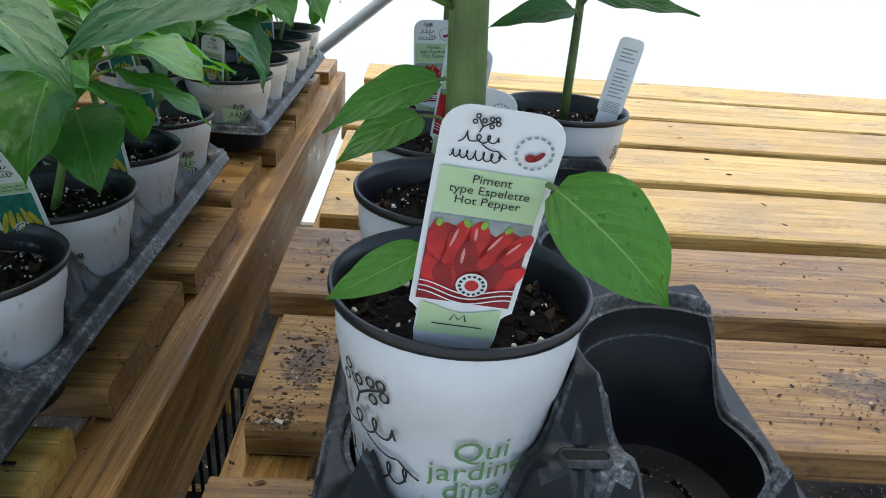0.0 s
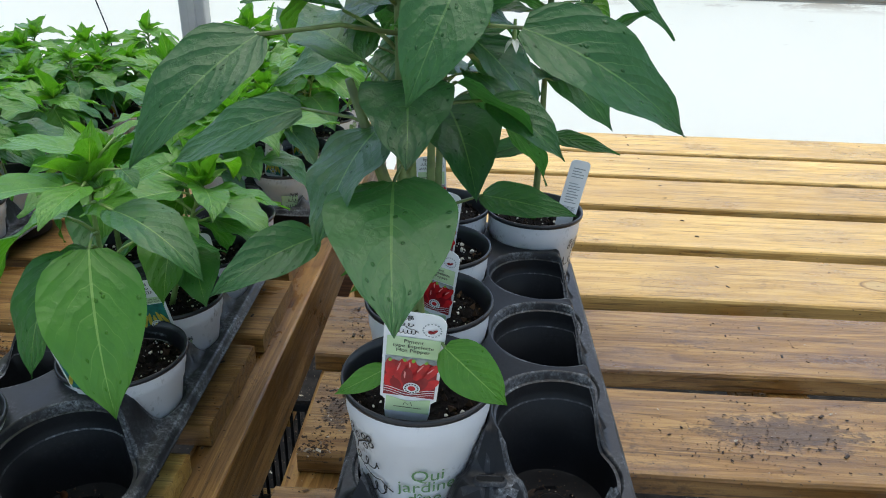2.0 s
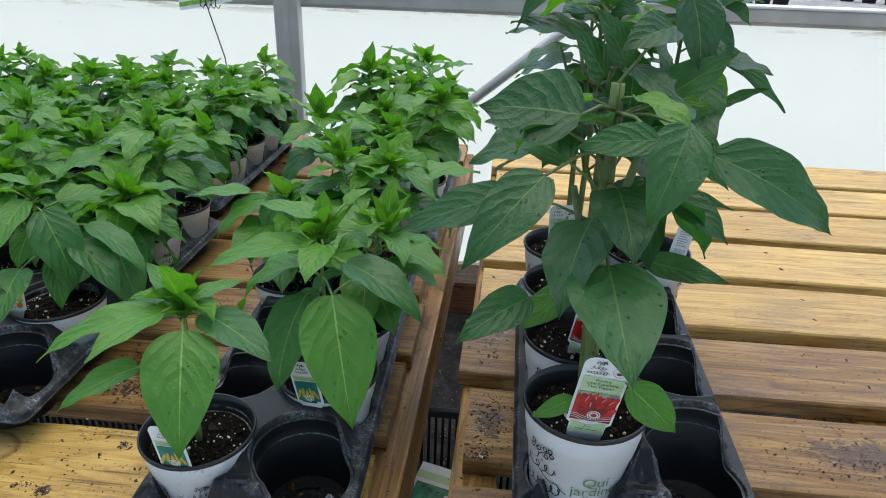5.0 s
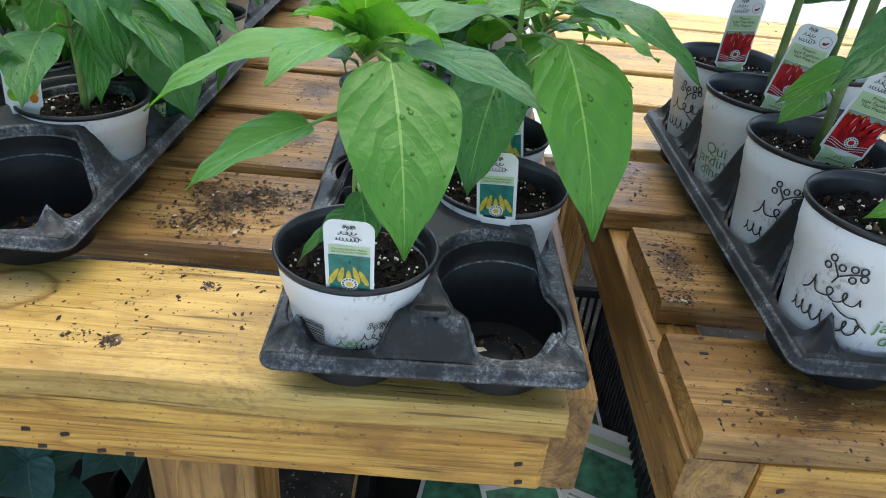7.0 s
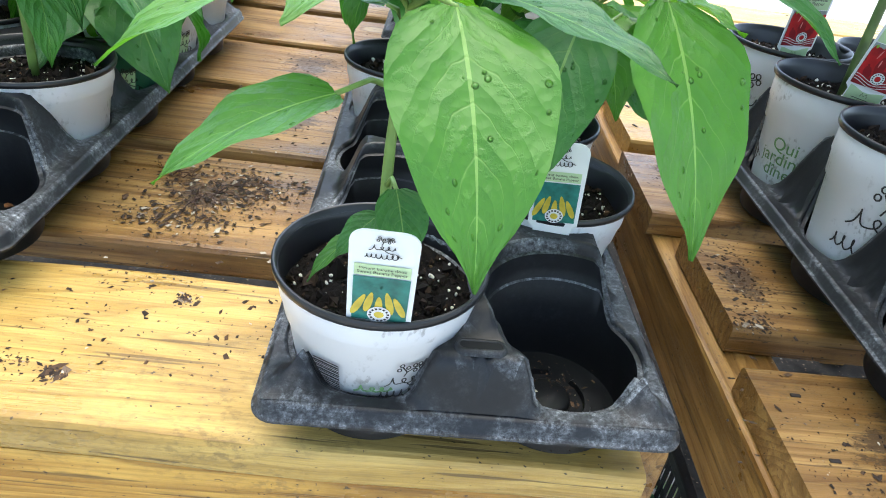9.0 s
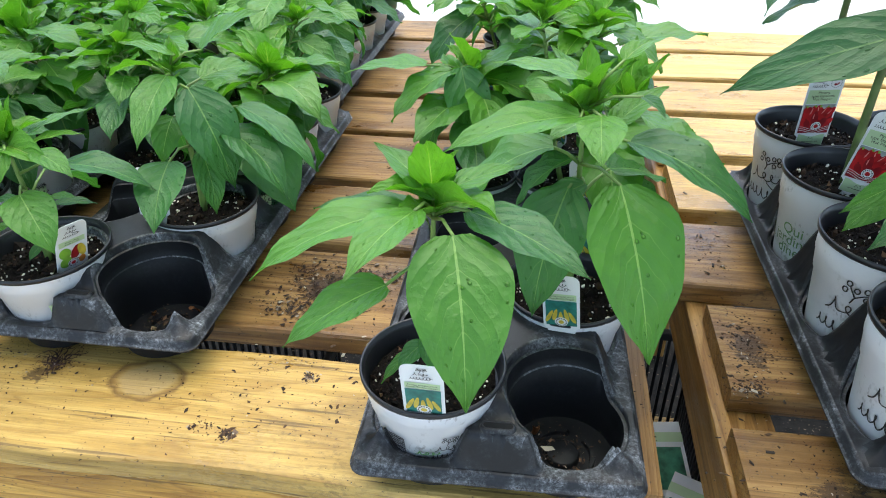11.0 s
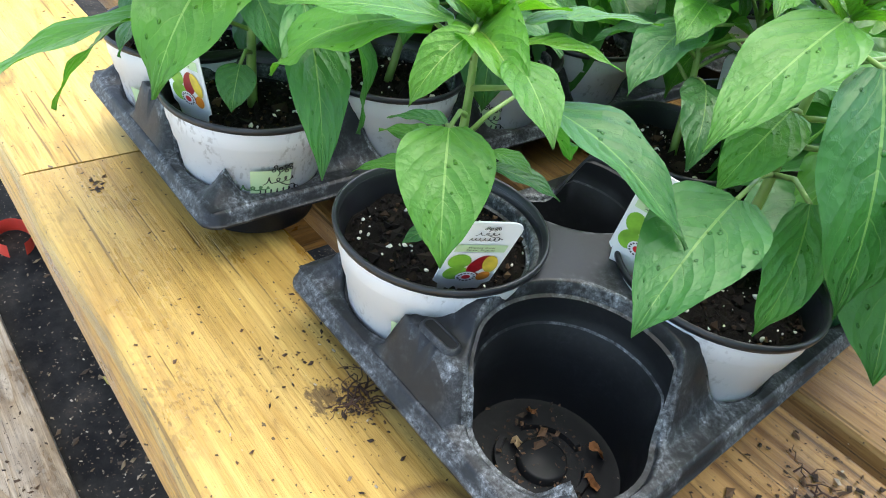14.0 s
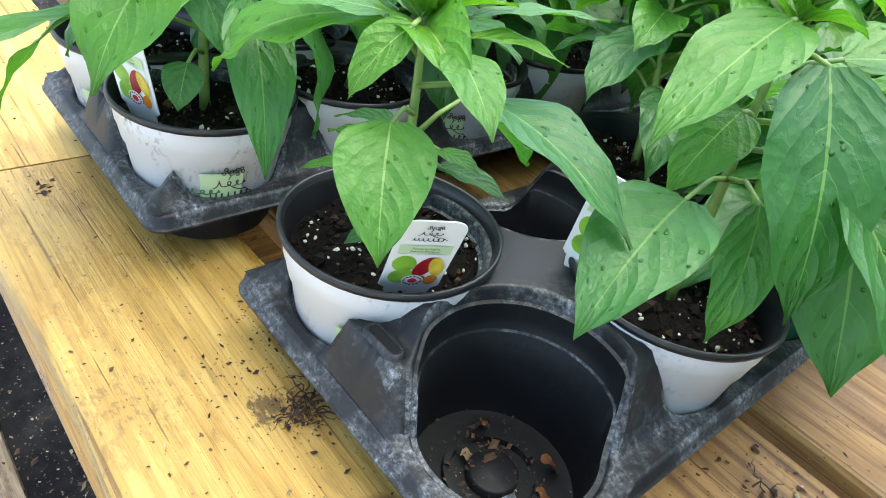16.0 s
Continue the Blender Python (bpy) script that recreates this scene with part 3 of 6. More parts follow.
def tray_mesh(cols, rows, px, py, flange, saddle, cup, mats):
    """A vacuum-formed carrying tray: round cups, pillars between them that fall to a low flange, a slotted shelf at each end, horns in the corners."""
    W, L = cols * px, rows * py
    shelf = flange + 0.024
    bm = bmesh.new()

    def height(x, y):
        dx, dy = min(x, W - x), min(y, L - y)
        h = flange + (saddle - flange) * smooth01((min(dx, dy) - 0.008) / 0.019)
        if dy < 0.05:
            w = 1 - smooth01((abs(x - px) - 0.017) / 0.010)
            p = flange + (shelf - flange) * smooth01((dy + 0.001) / 0.009) + (saddle - shelf) * smooth01((dy - 0.0175) / 0.013)
            h = h * (1 - w) + p * w
        q = math.hypot(dx - 0.0115, dy - 0.0115)
        return h + 0.0068 * (1 - smooth01((q - 0.002) / 0.0105))

    corner = math.atan2(py, px)
    angles = sorted({round(a, 6) for a in [2 * math.pi * i / 72 for i in range(72)] + [corner, math.pi - corner, math.pi + corner, 2 * math.pi - corner]})
    lo = cup * 0.83
    floor_z, line_z, ledge_z = 0.0035, saddle - 0.021, saddle - 0.0068

    def x_mid(f):
        return sum(v.co.x for v in f.verts) / len(f.verts)

    def wall_r(z):
        return lo + (cup - 0.0030 - lo) * (z - 0.0065) / (saddle - 0.0065)

    for c in range(cols):
        for r in range(rows):
            cx, cy = (c + 0.5) * px, (r + 0.5) * py
            rings = []
            for a in angles:
                ux, uy = math.cos(a), math.sin(a)
                k = min(px / 2 / max(abs(ux), 1e-6), py / 2 / max(abs(uy), 1e-6))
                hr = height(cx + ux * cup, cy + uy * cup)
                arc = 0.0030 if math.cos(3 * a + r) > -0.55 else 0.0
                pts = [(0.0098, 0.0078), (0.0112, 0.0068), (0.0116, floor_z), (0.0180, floor_z), (0.0184, floor_z + arc), (0.0212, floor_z + arc), (0.0217, floor_z), (lo - 0.003, floor_z), (lo - 0.0008, 0.0042), (lo, 0.0065)]
                top = hr - 0.0028
                for z, o in ((0.018, 0), (0.032, 0), (line_z - 0.0005, 0), (line_z + 0.0003, 0.0009), (0.5 * (line_z + ledge_z), 0.0009), (ledge_z - 0.0005, 0.0009), (ledge_z + 0.0003, 0.0024)):
                    zz = min(z, top)
                    pts.append((wall_r(zz) + o, zz))
                rr = wall_r(hr) + 0.0030
                pts += [(rr - 0.0005, hr - 0.0016), (rr, hr - 0.0005), (rr + 0.0010, hr)]
                inner = len(pts)
                for f in (0.10, 0.25, 0.42, 0.60, 0.80, 1.0):
                    q = rr + 0.0010 + (k - rr - 0.0010) * f
                    pts.append((q, height(cx + ux * q, cy + uy * q)))
                rings.append([bm.verts.new((cx + ux * q, cy + uy * q, z)) for q, z in pts])
            cen = bm.verts.new((cx, cy, 0.0082))
            for i in range(len(rings)):
                a, b = rings[i], rings[(i + 1) % len(rings)]
                bm.faces.new((cen, a[0], b[0]))
                for j in range(len(a) - 1):
                    f = bm.faces.new((a[j], a[j + 1], b[j + 1], b[j]))
                    low = max(v.co.z for v in f.verts) < flange + 0.004
                    on_shelf = abs(x_mid(f) - px) < 0.016 and abs(f.verts[0].co.z - shelf) < 0.002
                    f.material_index = 2 if j in (12, 15) else 0 if j < inner - 4 else 2 if j < inner or on_shelf else 1 if low else 3
    # thin turned-down edge round the outside
    prof = [(-0.0030, flange), (0.0, flange - 0.0003), (0.0022, flange - 0.0020), (0.0030, flange - 0.0066), (0.0046, flange - 0.0076), (0.0046, flange - 0.0088)]
    loops = []
    for o, z in prof:
        lp = []
        for (x, y, sx, sy) in ((0, 0, -1, -1), (W, 0, 1, -1), (W, L, 1, 1), (0, L, -1, 1)):
            a0 = math.atan2(sy, sx) - math.pi / 4
            for k in range(7):
                a = a0 + math.pi / 2 * k / 6
                lp.append(bm.verts.new((x - sx * 0.006 + (o + 0.006) * math.cos(a), y - sy * 0.006 + (o + 0.006) * math.sin(a), z)))
        loops.append(lp)
    for q, (a, b) in enumerate(zip(loops, loops[1:])):
        for k in range(len(a)):
            bm.faces.new((a[k], a[(k + 1) % len(a)], b[(k + 1) % len(a)], b[k])).material_index = 2 if q in (1, 3) else 1
    bmesh.ops.remove_doubles(bm, verts=bm.verts, dist=0.0002)
    bmesh.ops.recalc_face_normals(bm, faces=bm.faces)
    me = mesh_of(bm, mats, True)
    me.set_sharp_from_angle(angle=radians(50))
    return me


OLD_TRAY = (BLACK, DUSTY, CHALKY, SCUFFED)
TRAY10 = tray_mesh(2, 5, 0.085, 0.0905, 0.036, 0.070, 0.0418, OLD_TRAY)
TRAY8 = tray_mesh(2, 4, 0.095, 0.0995, 0.036, 0.086, 0.0466, (BLACK, SCUFFED, DUSTY, BLACK))
# Solid near-black block painted as the shade inside the open slot.
SLOT = mesh_of(box_bm(-0.0088, 0.0088, -0.0023, 0.0023, -0.0010, 0.0014, 0.0006), plain("slot_shadow_plastic", (0.004, 0.004, 0.004), 0.9))


def slot_rim_mesh():
    """The raised lip round a slot in the shelf."""
    bm = bmesh.new()
    rings = []
    for k in range(20):
        a = 2 * math.pi * k / 20
        ux, uy = math.cos(a), math.sin(a)
        cx = 0.0062 if ux > 0 else -0.0062
        rings.append([bm.verts.new((cx + ux * q, uy * q, z)) for q, z in ((0.0022, -0.0006), (0.0025, 0.0016), (0.0036, 0.0016), (0.0048, -0.0008))])
    for i in range(20):
        a, b = rings[i], rings[(i + 1) % 20]
        for j in range(3):
            bm.faces.new((a[j], a[j + 1], b[j + 1], b[j]))
    bmesh.ops.recalc_face_normals(bm, faces=bm.faces)
    return mesh_of(bm, SCUFFED, True)


SLOT_RIM = slot_rim_mesh()


def tray(x, y, mesh, px, py, cols, rows, label, rz=0.0):
    e = empty("plant_tray", x, y, T + 0.0008, rz)
    tagged(e, label, "plant tray", "plant trays on the benches")
    part("tray_body", mesh, BLACK, e)
    topz = 0.0606
    for yy, turn in ((0.0125, 0), (rows * py - 0.0125, 180)):
        b = part("slot_rim", SLOT_RIM, BLACK, e, m=pose(px, yy, topz, 0, 0, turn))
        part("slot", SLOT, BLACK, b)
    M = e.matrix_basis

    def cell(c, r):
        return M @ Vector(((c + 0.5) * px, (r + 0.5) * py, 0.0042))
    return cell


S10 = (TRAY10, 0.085, 0.0905, 2, 5)
S10W = (tray_mesh(2, 5, 0.0880, 0.0915, 0.036, 0.072, 0.0432, OLD_TRAY), 0.0880, 0.0915, 2, 5)
TRAY_LABEL = "black moulded plastic plant tray with dusty edges, full of peppers"
cell_m = tray(-0.2440, 0.0545, *S10, "black plastic plant tray with several empty cells", 1.5)
cell_l = tray(-0.5700, 0.144, *S10W, "black plastic plant tray of peppers, one corner cell empty")
cell_k = tray(-0.803, 0.126, *S10W, "black plastic plant tray full of bushy peppers")
cell_b = tray(0.056, 0.088, TRAY8, 0.095, 0.0995, 2, 4, "black plastic plant tray with one column nearly empty")
cell_n = tray(-0.240, 0.590, *S10, "black plastic plant tray behind another, full of peppers")
cell_o = tray(-0.595, 0.655, *S10, TRAY_LABEL)
cell_p = tray(-0.815, 0.640, *S10, TRAY_LABEL)
cell_j = tray(-1.325, 0.215, *S10, TRAY_LABEL)
cell_i = tray(-1.060, 0.650, *S10, TRAY_LABEL)
cell_h = tray(-1.300, 0.700, *S10, TRAY_LABEL)
cell_g = tray(-1.560, 0.230, *S10, TRAY_LABEL)

# ---------------- pots ----------------


def pot_meshes(r0, r1, h, lip):
    body = lathe([(0.0, 0.002), (r0 - 0.004, 0.002), (r0, 0.0), (r0 + 0.0008, 0.004), (r0 + (r1 - r0) * 0.62, h * 0.66), (r0 + (r1 - r0) * 0.62 + 0.0011, h * 0.668), (r0 + (r1 - r0) * 0.76 + 0.0011, h * 0.80), (r0 + (r1 - r0) * 0.76 + 0.0016, h * 0.806), (r1 - 0.0008, h - lip)], 48)
    rim = lathe([(r1 - 0.0012, h - lip), (r1 + 0.0012, h - lip - 0.0004), (r1 + 0.0016, h - lip * 0.6), (r1 + 0.0014, h - 0.0007), (r1 + 0.0007, h), (r1 - 0.0003, h - 0.0006), (r1 - 0.0018, h - 0.006), (r1 - 0.006, h - 0.030)], 48)
    soil = bmesh.new()
    rs = r1 - 0.0042
    seg, nr = 40, 9
    grid = [[soil.verts.new((rs * j / nr * math.cos(2 * math.pi * i / seg), rs * j / nr * math.sin(2 * math.pi * i / seg),
                             h - 0.013 + 0.004 * noise.noise(Vector((i * 0.45, j * 0.8, r1 * 90))) - 0.003 * (j / nr) ** 4)) for i in range(seg)] for j in range(1, nr + 1)]
    c = soil.verts.new((0, 0, h - 0.011))
    for i in range(seg):
        soil.faces.new((c, grid[0][i], grid[0][(i + 1) % seg]))
        for j in range(nr - 1):
            soil.faces.new((grid[j][i], grid[j + 1][i], grid[j + 1][(i + 1) % seg], grid[j][(i + 1) % seg]))
    return mesh_of(body, POT_WHITE, True), mesh_of(rim, RIM, True), mesh_of(soil, SOIL, True)


def ico():
    bm = bmesh.new()
    bmesh.ops.create_icosphere(bm, subdivisions=1, radius=1.0)
    bm.verts.index_update()
    out = [tuple(v.co) for v in bm.verts], [tuple(v.index for v in f.verts) for f in bm.faces]
    bm.free()
    return out


ICO_V, ICO_F = ico()


def crumbs_mesh(count, rad, z, size, material, seed, long=1.0, rough=False):
    """Loose jagged bits strewn over a round patch of soil."""
    r = random.Random(seed)
    verts, faces = [], []
    for _ in range(count):
        a, q = r.uniform(0, 2 * math.pi), rad * math.sqrt(r.random())
        s = size * math.exp(r.gauss(-0.25, 0.55))
        m = Matrix.Translation((q * math.cos(a), q * math.sin(a), z + s * r.uniform(0.0, 0.5) - 0.0015 * (q / rad) ** 4)) @ Euler((r.uniform(0, 6), r.uniform(0, 6), r.uniform(0, 6))).to_matrix().to_4x4()
        n = len(verts)
        if rough:
            for u in ICO_V:
                k = r.uniform(0.55, 1.15) * s
                verts.append(tuple(m @ Vector((u[0] * k * long, u[1] * k, u[2] * k * 0.8))))
            faces += [tuple(n + v for v in f) for f in ICO_F]
            continue
        for u in ((-1, 0, 0), (1, 0.2, 0), (0, -1, 0.1), (0.1, 1, 0.1), (0.1, 0, 1), (0, 0.2, -1)):
            k = r.uniform(0.6, 1.2) * s
            verts.append(tuple(m @ Vector((u[0] * k * long, u[1] * k, u[2] * k))))
        for f in ((0, 2, 4), (2, 1, 4), (1, 3, 4), (3, 0, 4), (2, 0, 5), (1, 2, 5), (3, 1, 5), (0, 3, 5)):
            faces.append(tuple(n + v for v in f))
    me = bpy.data.meshes.new("mesh")
    me.from_pydata(verts, [], faces)
    me.materials.append(material)
    return me


POT_S = pot_meshes(0.0315, 0.0440, 0.0745, 0.0034)
POT_T = pot_meshes(0.0335, 0.0462, 0.1080, 0.0040)
PERL_S = [crumbs_mesh(70, 0.037, 0.0620, 0.0010, PERLITE, k, 1.2, True) for k in range(3)]
PERL_T = [crumbs_mesh(50, 0.039, 0.0955, 0.0011, PERLITE, 9 + k, 1.2, True) for k in range(3)]
CHIP_S = crumbs_mesh(620, 0.038, 0.0612, 0.00125, BARK, 31, 1.5)
CHIP_T = crumbs_mesh(620, 0.040, 0.0947, 0.00125, BARK, 32, 1.5)
POT_H = {"s": 0.0745, "t": 0.1080}


def pot_radius(kind, z):
    r0, r1, h = (0.0315, 0.0440, 0.0745) if kind == "s" else (0.0335, 0.0462, 0.1080)
    return r0 + (r1 - r0) * z / (h - 0.0037) * 0.985 + 0.0009


def wrap(me, kind, angle, z0):
    """Lays a flat mesh (x along, y up) round a pot at the angle, its origin at height z0."""
    for v in me.vertices:
        z = z0 + v.co.y
        r = pot_radius(kind, z) + v.co.z
        a = radians(angle) + v.co.x / pot_radius(kind, z0)
        v.co = (r * math.cos(a), r * math.sin(a), z)
    return me


def text_mesh(body, size, material, align="CENTER", space=1.0):
    cu = bpy.data.curves.new("text", "FONT")
    cu.body, cu.size, cu.align_x, cu.space_line = body, size, align, space
    cu.resolution_u = 3
    ob = bpy.data.objects.new("text", cu)
    scene.collection.objects.link(ob)
    dg = bpy.context.evaluated_depsgraph_get()
    me = bpy.data.meshes.new_from_object(ob.evaluated_get(dg))
    bpy.data.objects.remove(ob)
    me.materials.clear()
    me.materials.append(material)
    return me


def strokes(lines, width, material):
    """Flat brush strokes through points in a plane."""
    bm = bmesh.new()
    for pts in lines:
        pts = [Vector((x, y, 0)) for x, y in pts]
        prev = None
        for i, q in enumerate(pts):
            d = pts[min(i + 1, len(pts) - 1)] - pts[max(i - 1, 0)]
            nrm = Vector((-d.y, d.x, 0)).normalized() * width * 0.5
            a, c = bm.verts.new(q + nrm), bm.verts.new(q - nrm)
            if prev:
                bm.faces.new((prev[0], prev[1], c, a))
            prev = (a, c)
    bmesh.ops.recalc_face_normals(bm, faces=bm.faces)
    for f in bm.faces:
        if f.normal.z < 0:
            f.normal_flip()
    return mesh_of(bm, material)


def spline(pts, steps=5):
    """A smooth line through the points."""
    out = []
    for i in range(len(pts) - 1):
        p0, p1, p2, p3 = (Vector(pts[max(0, min(len(pts) - 1, i + q))]) for q in (-1, 0, 1, 2))
        for k in range(steps):
            t = k / steps
            q = 0.5 * (2 * p1 + (p2 - p0) * t + (2 * p0 - 5 * p1 + 4 * p2 - p3) * t * t + (3 * p1 - p0 - 3 * p2 + p3) * t ** 3)
            out.append((q.x, q.y))
    return out + [tuple(pts[-1])]


def squiggle(w, h, loops, y0, phase=0.0):
    """A line of running pen loops and waves of uneven size."""
    r = random.Random(loops * 31 + int(phase * 10))
    pts, x = [], 0.0
    for k in range(loops):
        g, lead = r.uniform(0.6, 1.25), r.uniform(0.05, 0.34)
        for q in range(6):
            a = 2 * math.pi * q / 6
            pts.append((x + g * q / 6 + lead * math.sin(a), 0.5 - 0.42 * g * math.cos(a)))
        x += g
    return [(-w / 2 + w * a / x, y0 - h / 2 + h * b) for a, b in spline(pts, 4)]


def twig(w, h, y0):
    """A sprig of small round leaves."""
    lines = [[(-w * 0.1, y0), (0.0, y0 + h * 0.35), (w * 0.25, y0 + h * 0.6), (w * 0.5, y0 + h * 0.75)], [(0.0, y0 + h * 0.35), (-w * 0.2, y0 + h * 0.8)]]
    for cx, cy in ((w * 0.52, h * 0.9), (w * 0.3, h * 0.85), (w * 0.34, h * 0.42), (0.02 * w, h * 0.72), (-w * 0.25, h * 0.95), (-w * 0.34, h * 0.6), (w * 0.58, h * 0.62)):
        lines.append([(cx + 0.085 * w * math.cos(k * math.pi / 4), y0 + cy + 0.13 * h * math.sin(k * math.pi / 4)) for k in range(9)])
    return lines


def logo_lines(w, h):
    tail = [(w * 0.05 + w * 0.5 * k / 8, -h * 0.02 - h * 0.12 * math.sin(k / 8 * math.pi) + (0.0 if k < 6 else -h * 0.09 * (k - 5))) for k in range(9)]
    return [squiggle(w * 0.78, h * 0.26, 4, h * 0.10), squiggle(w, h * 0.24, 7, -h * 0.30, 0.6), spline(tail)] + twig(w * 0.45, h * 0.36, h * 0.24)


def rect(w, h, material, z=0.0, nx=10, ny=2, round_=0.0):
    bm = bmesh.new()
    bmesh.ops.create_grid(bm, x_segments=nx, y_segments=ny, size=0.5)
    for v in bm.verts:
        v.co = Vector((v.co.x * w, v.co.y * h, z))
    return mesh_of(bm, material)


def barcode(w, h):
    r = random.Random(4)
    bm = bmesh.new()
    y = -h / 2
    while y < h / 2:
        t = r.choice((0.0004, 0.0006, 0.0009))
        box_bm(-w / 2, w / 2, y, y + t, 0, 0.0001, bm=bm)
        y += t + r.choice((0.0004, 0.0007))
    return mesh_of(bm, INK)


def pot_print(e, kind, turn, what):
    """The printing round a pot; turn: where its front faces, in degrees of the world."""
    turn = turn - math.degrees(e.matrix_basis.to_euler().z)
    pot = [o for o in e.children if o.name.startswith("pot")][0]
    if kind == "t":
        part("lettering", wrap(text_mesh("Qui\njardine\nd\u00eene.", 0.0135, INK_GREEN, space=0.75), "t", turn + 11, 0.057), None, pot, "green lettering")
        me = strokes(logo_lines(0.044, 0.046), 0.0010, INK)
        for v in me.vertices:
            v.co.z = 0.0003
        part("printed_mark", wrap(me, "t", turn - 52, 0.058), None, pot, "black brush-drawn mark")
    else:
        if "p" in what:
            me = rect(0.020, 0.018, PRINT_GREEN, 0.0002)
            part("printed_patch", wrap(me, "s", turn + 14, 0.038), None, pot, "pale green patch")
        me = strokes(logo_lines(0.021, 0.020), 0.0006, INK)
        for v in me.vertices:
            v.co.z = 0.0005
        part("printed_mark", wrap(me, "s", turn + 20, 0.038), None, pot, "black brush-drawn mark")
        if "b" in what:
            part("bar_print", wrap(barcode(0.012, 0.014), "s", turn - 28, 0.038), None, pot, "black printed bars")
        if "q" in what:
            me = strokes([squiggle(0.016, 0.004, 4, 0.004), squiggle(0.012, 0.004, 3, -0.003)], 0.0009, INK_GREEN)
            for v in me.vertices:
                v.co.z = 0.0004
            part("print_line", wrap(me, "s", turn + 2, 0.031), None, pot, "green illegible print")

# ---------------- leaves ----------------


def leaf_mesh(seed, width, curl, fold, material, wave=0.028):
    """A pointed oval blade of length 1 along +y, bent down by curl degrees, folded up along the midrib."""
    r = random.Random(seed)
    nu, nv = 8, 15
    bm = bmesh.new()
    uvl = bm.loops.layers.uv.new("UVMap")
    rows = []
    p, ang = Vector((0, 0, 0)), 0.0
    twist = r.uniform(-0.25, 0.25)
    sideways = r.uniform(-0.12, 0.12)
    for j in range(nv + 1):
        v = j / nv
        wdt = width * (math.sin(math.pi * min(1.0, (v * 0.97 + 0.03)) ** 0.72) ** 0.85) * (1 - 0.30 * v)
        if v > 0.8:
            wdt *= 1 - 0.45 * ((v - 0.8) / 0.2)
        if j == nv:
            wdt = 0.004
        if j > 0:
            ang = -radians(curl) * v
            p = p + Vector((sideways * v / nv, math.cos(ang) / nv, math.sin(ang) / nv))
        up = Vector((0, -math.sin(ang), math.cos(ang)))
        row = []
        for i in range(nu + 1):
            u = i / nu
            s = (u - 0.5) * 2
            lift = fold * abs(s) * wdt - 0.25 * fold * s * s * wdt
            rip = wave * abs(s) ** 1.5 * math.sin(v * 17 + seed + (2.0 if s > 0 else 0)) + 0.010 * math.sin((v * 6.5 - abs(s) * 1.6) * 2 * math.pi) * (1 - abs(s)) * abs(s) * 2
            q = p + Vector((s * wdt * 0.5, 0, 0)) + up * (lift + rip + twist * s * wdt * v * 0.5)
            row.append((bm.verts.new(q), (u, v)))
        rows.append(row)
    for a, b in zip(rows, rows[1:]):
        for i in range(nu):
            f = bm.faces.new((a[i][0], a[i + 1][0], b[i + 1][0], b[i][0]))
            for lp, q in zip(f.loops, (a[i][1], a[i + 1][1], b[i + 1][1], b[i][1])):
                lp[uvl].uv = q
    return mesh_of(bm, material, True)


LEAVES = [leaf_mesh(k, 0.68 + 0.07 * math.sin(k * 2.1), (14, 30, 48, 66, 24, 40, 85, 58)[k % 8], (0.16, 0.08, 0.22, 0.12)[k % 4], LEAF) for k in range(12)]
LEAVES_DARK = [leaf_mesh(80 + k, 0.70 + 0.06 * math.sin(k * 2.1), (14, 30, 48, 66, 24, 40)[k % 6], (0.16, 0.08, 0.22, 0.12)[k % 4], LEAF_DARK) for k in range(8)]
LEAVES_MID = [leaf_mesh(60 + k, 0.66, (20, 35, 55, 70)[k % 4], 0.15, LEAF_MID) for k in range(6)]
YOUNG = [leaf_mesh(20 + k, 0.55, (10, 35, 60, -15)[k % 4], 0.5, LEAF_YOUNG, 0.03) for k in range(5)]
MIDDLE = [leaf_mesh(30 + k, 0.56, (20, 45, 60)[k % 3], 0.25, LEAF_YOUNG, 0.03) for k in range(3)]


def leaf_pose(base, az, pitch, length, roll=0.0):
    return Matrix.Translation(base) @ Euler((radians(pitch), 0, radians(az - 90))).to_matrix().to_4x4() @ Euler((0, radians(roll), 0)).to_matrix().to_4x4() @ Matrix.Diagonal((length, length, length, 1))


def blade_pose(base, tip, mesh, face):
    """Lays a leaf from base to tip with its upper side towards the direction face."""
    end = max((v.co for v in mesh.vertices), key=lambda c: c.y ** 2 + c.z ** 2)
    local = Vector((0, end.y, end.z))
    chord = tip - base
    scale = chord.length / local.length
    tilt = math.atan2(local.z, local.y)
    y = chord.normalized()
    z = (face - face.dot(y) * y).normalized()
    x = y.cross(z)
    R = Matrix((x, y, z)).transposed().to_4x4()
    return Matrix.Translation(base) @ R @ Euler((-tilt, 0, 0)).to_matrix().to_4x4() @ Matrix.Diagonal((scale, scale, scale, 1))


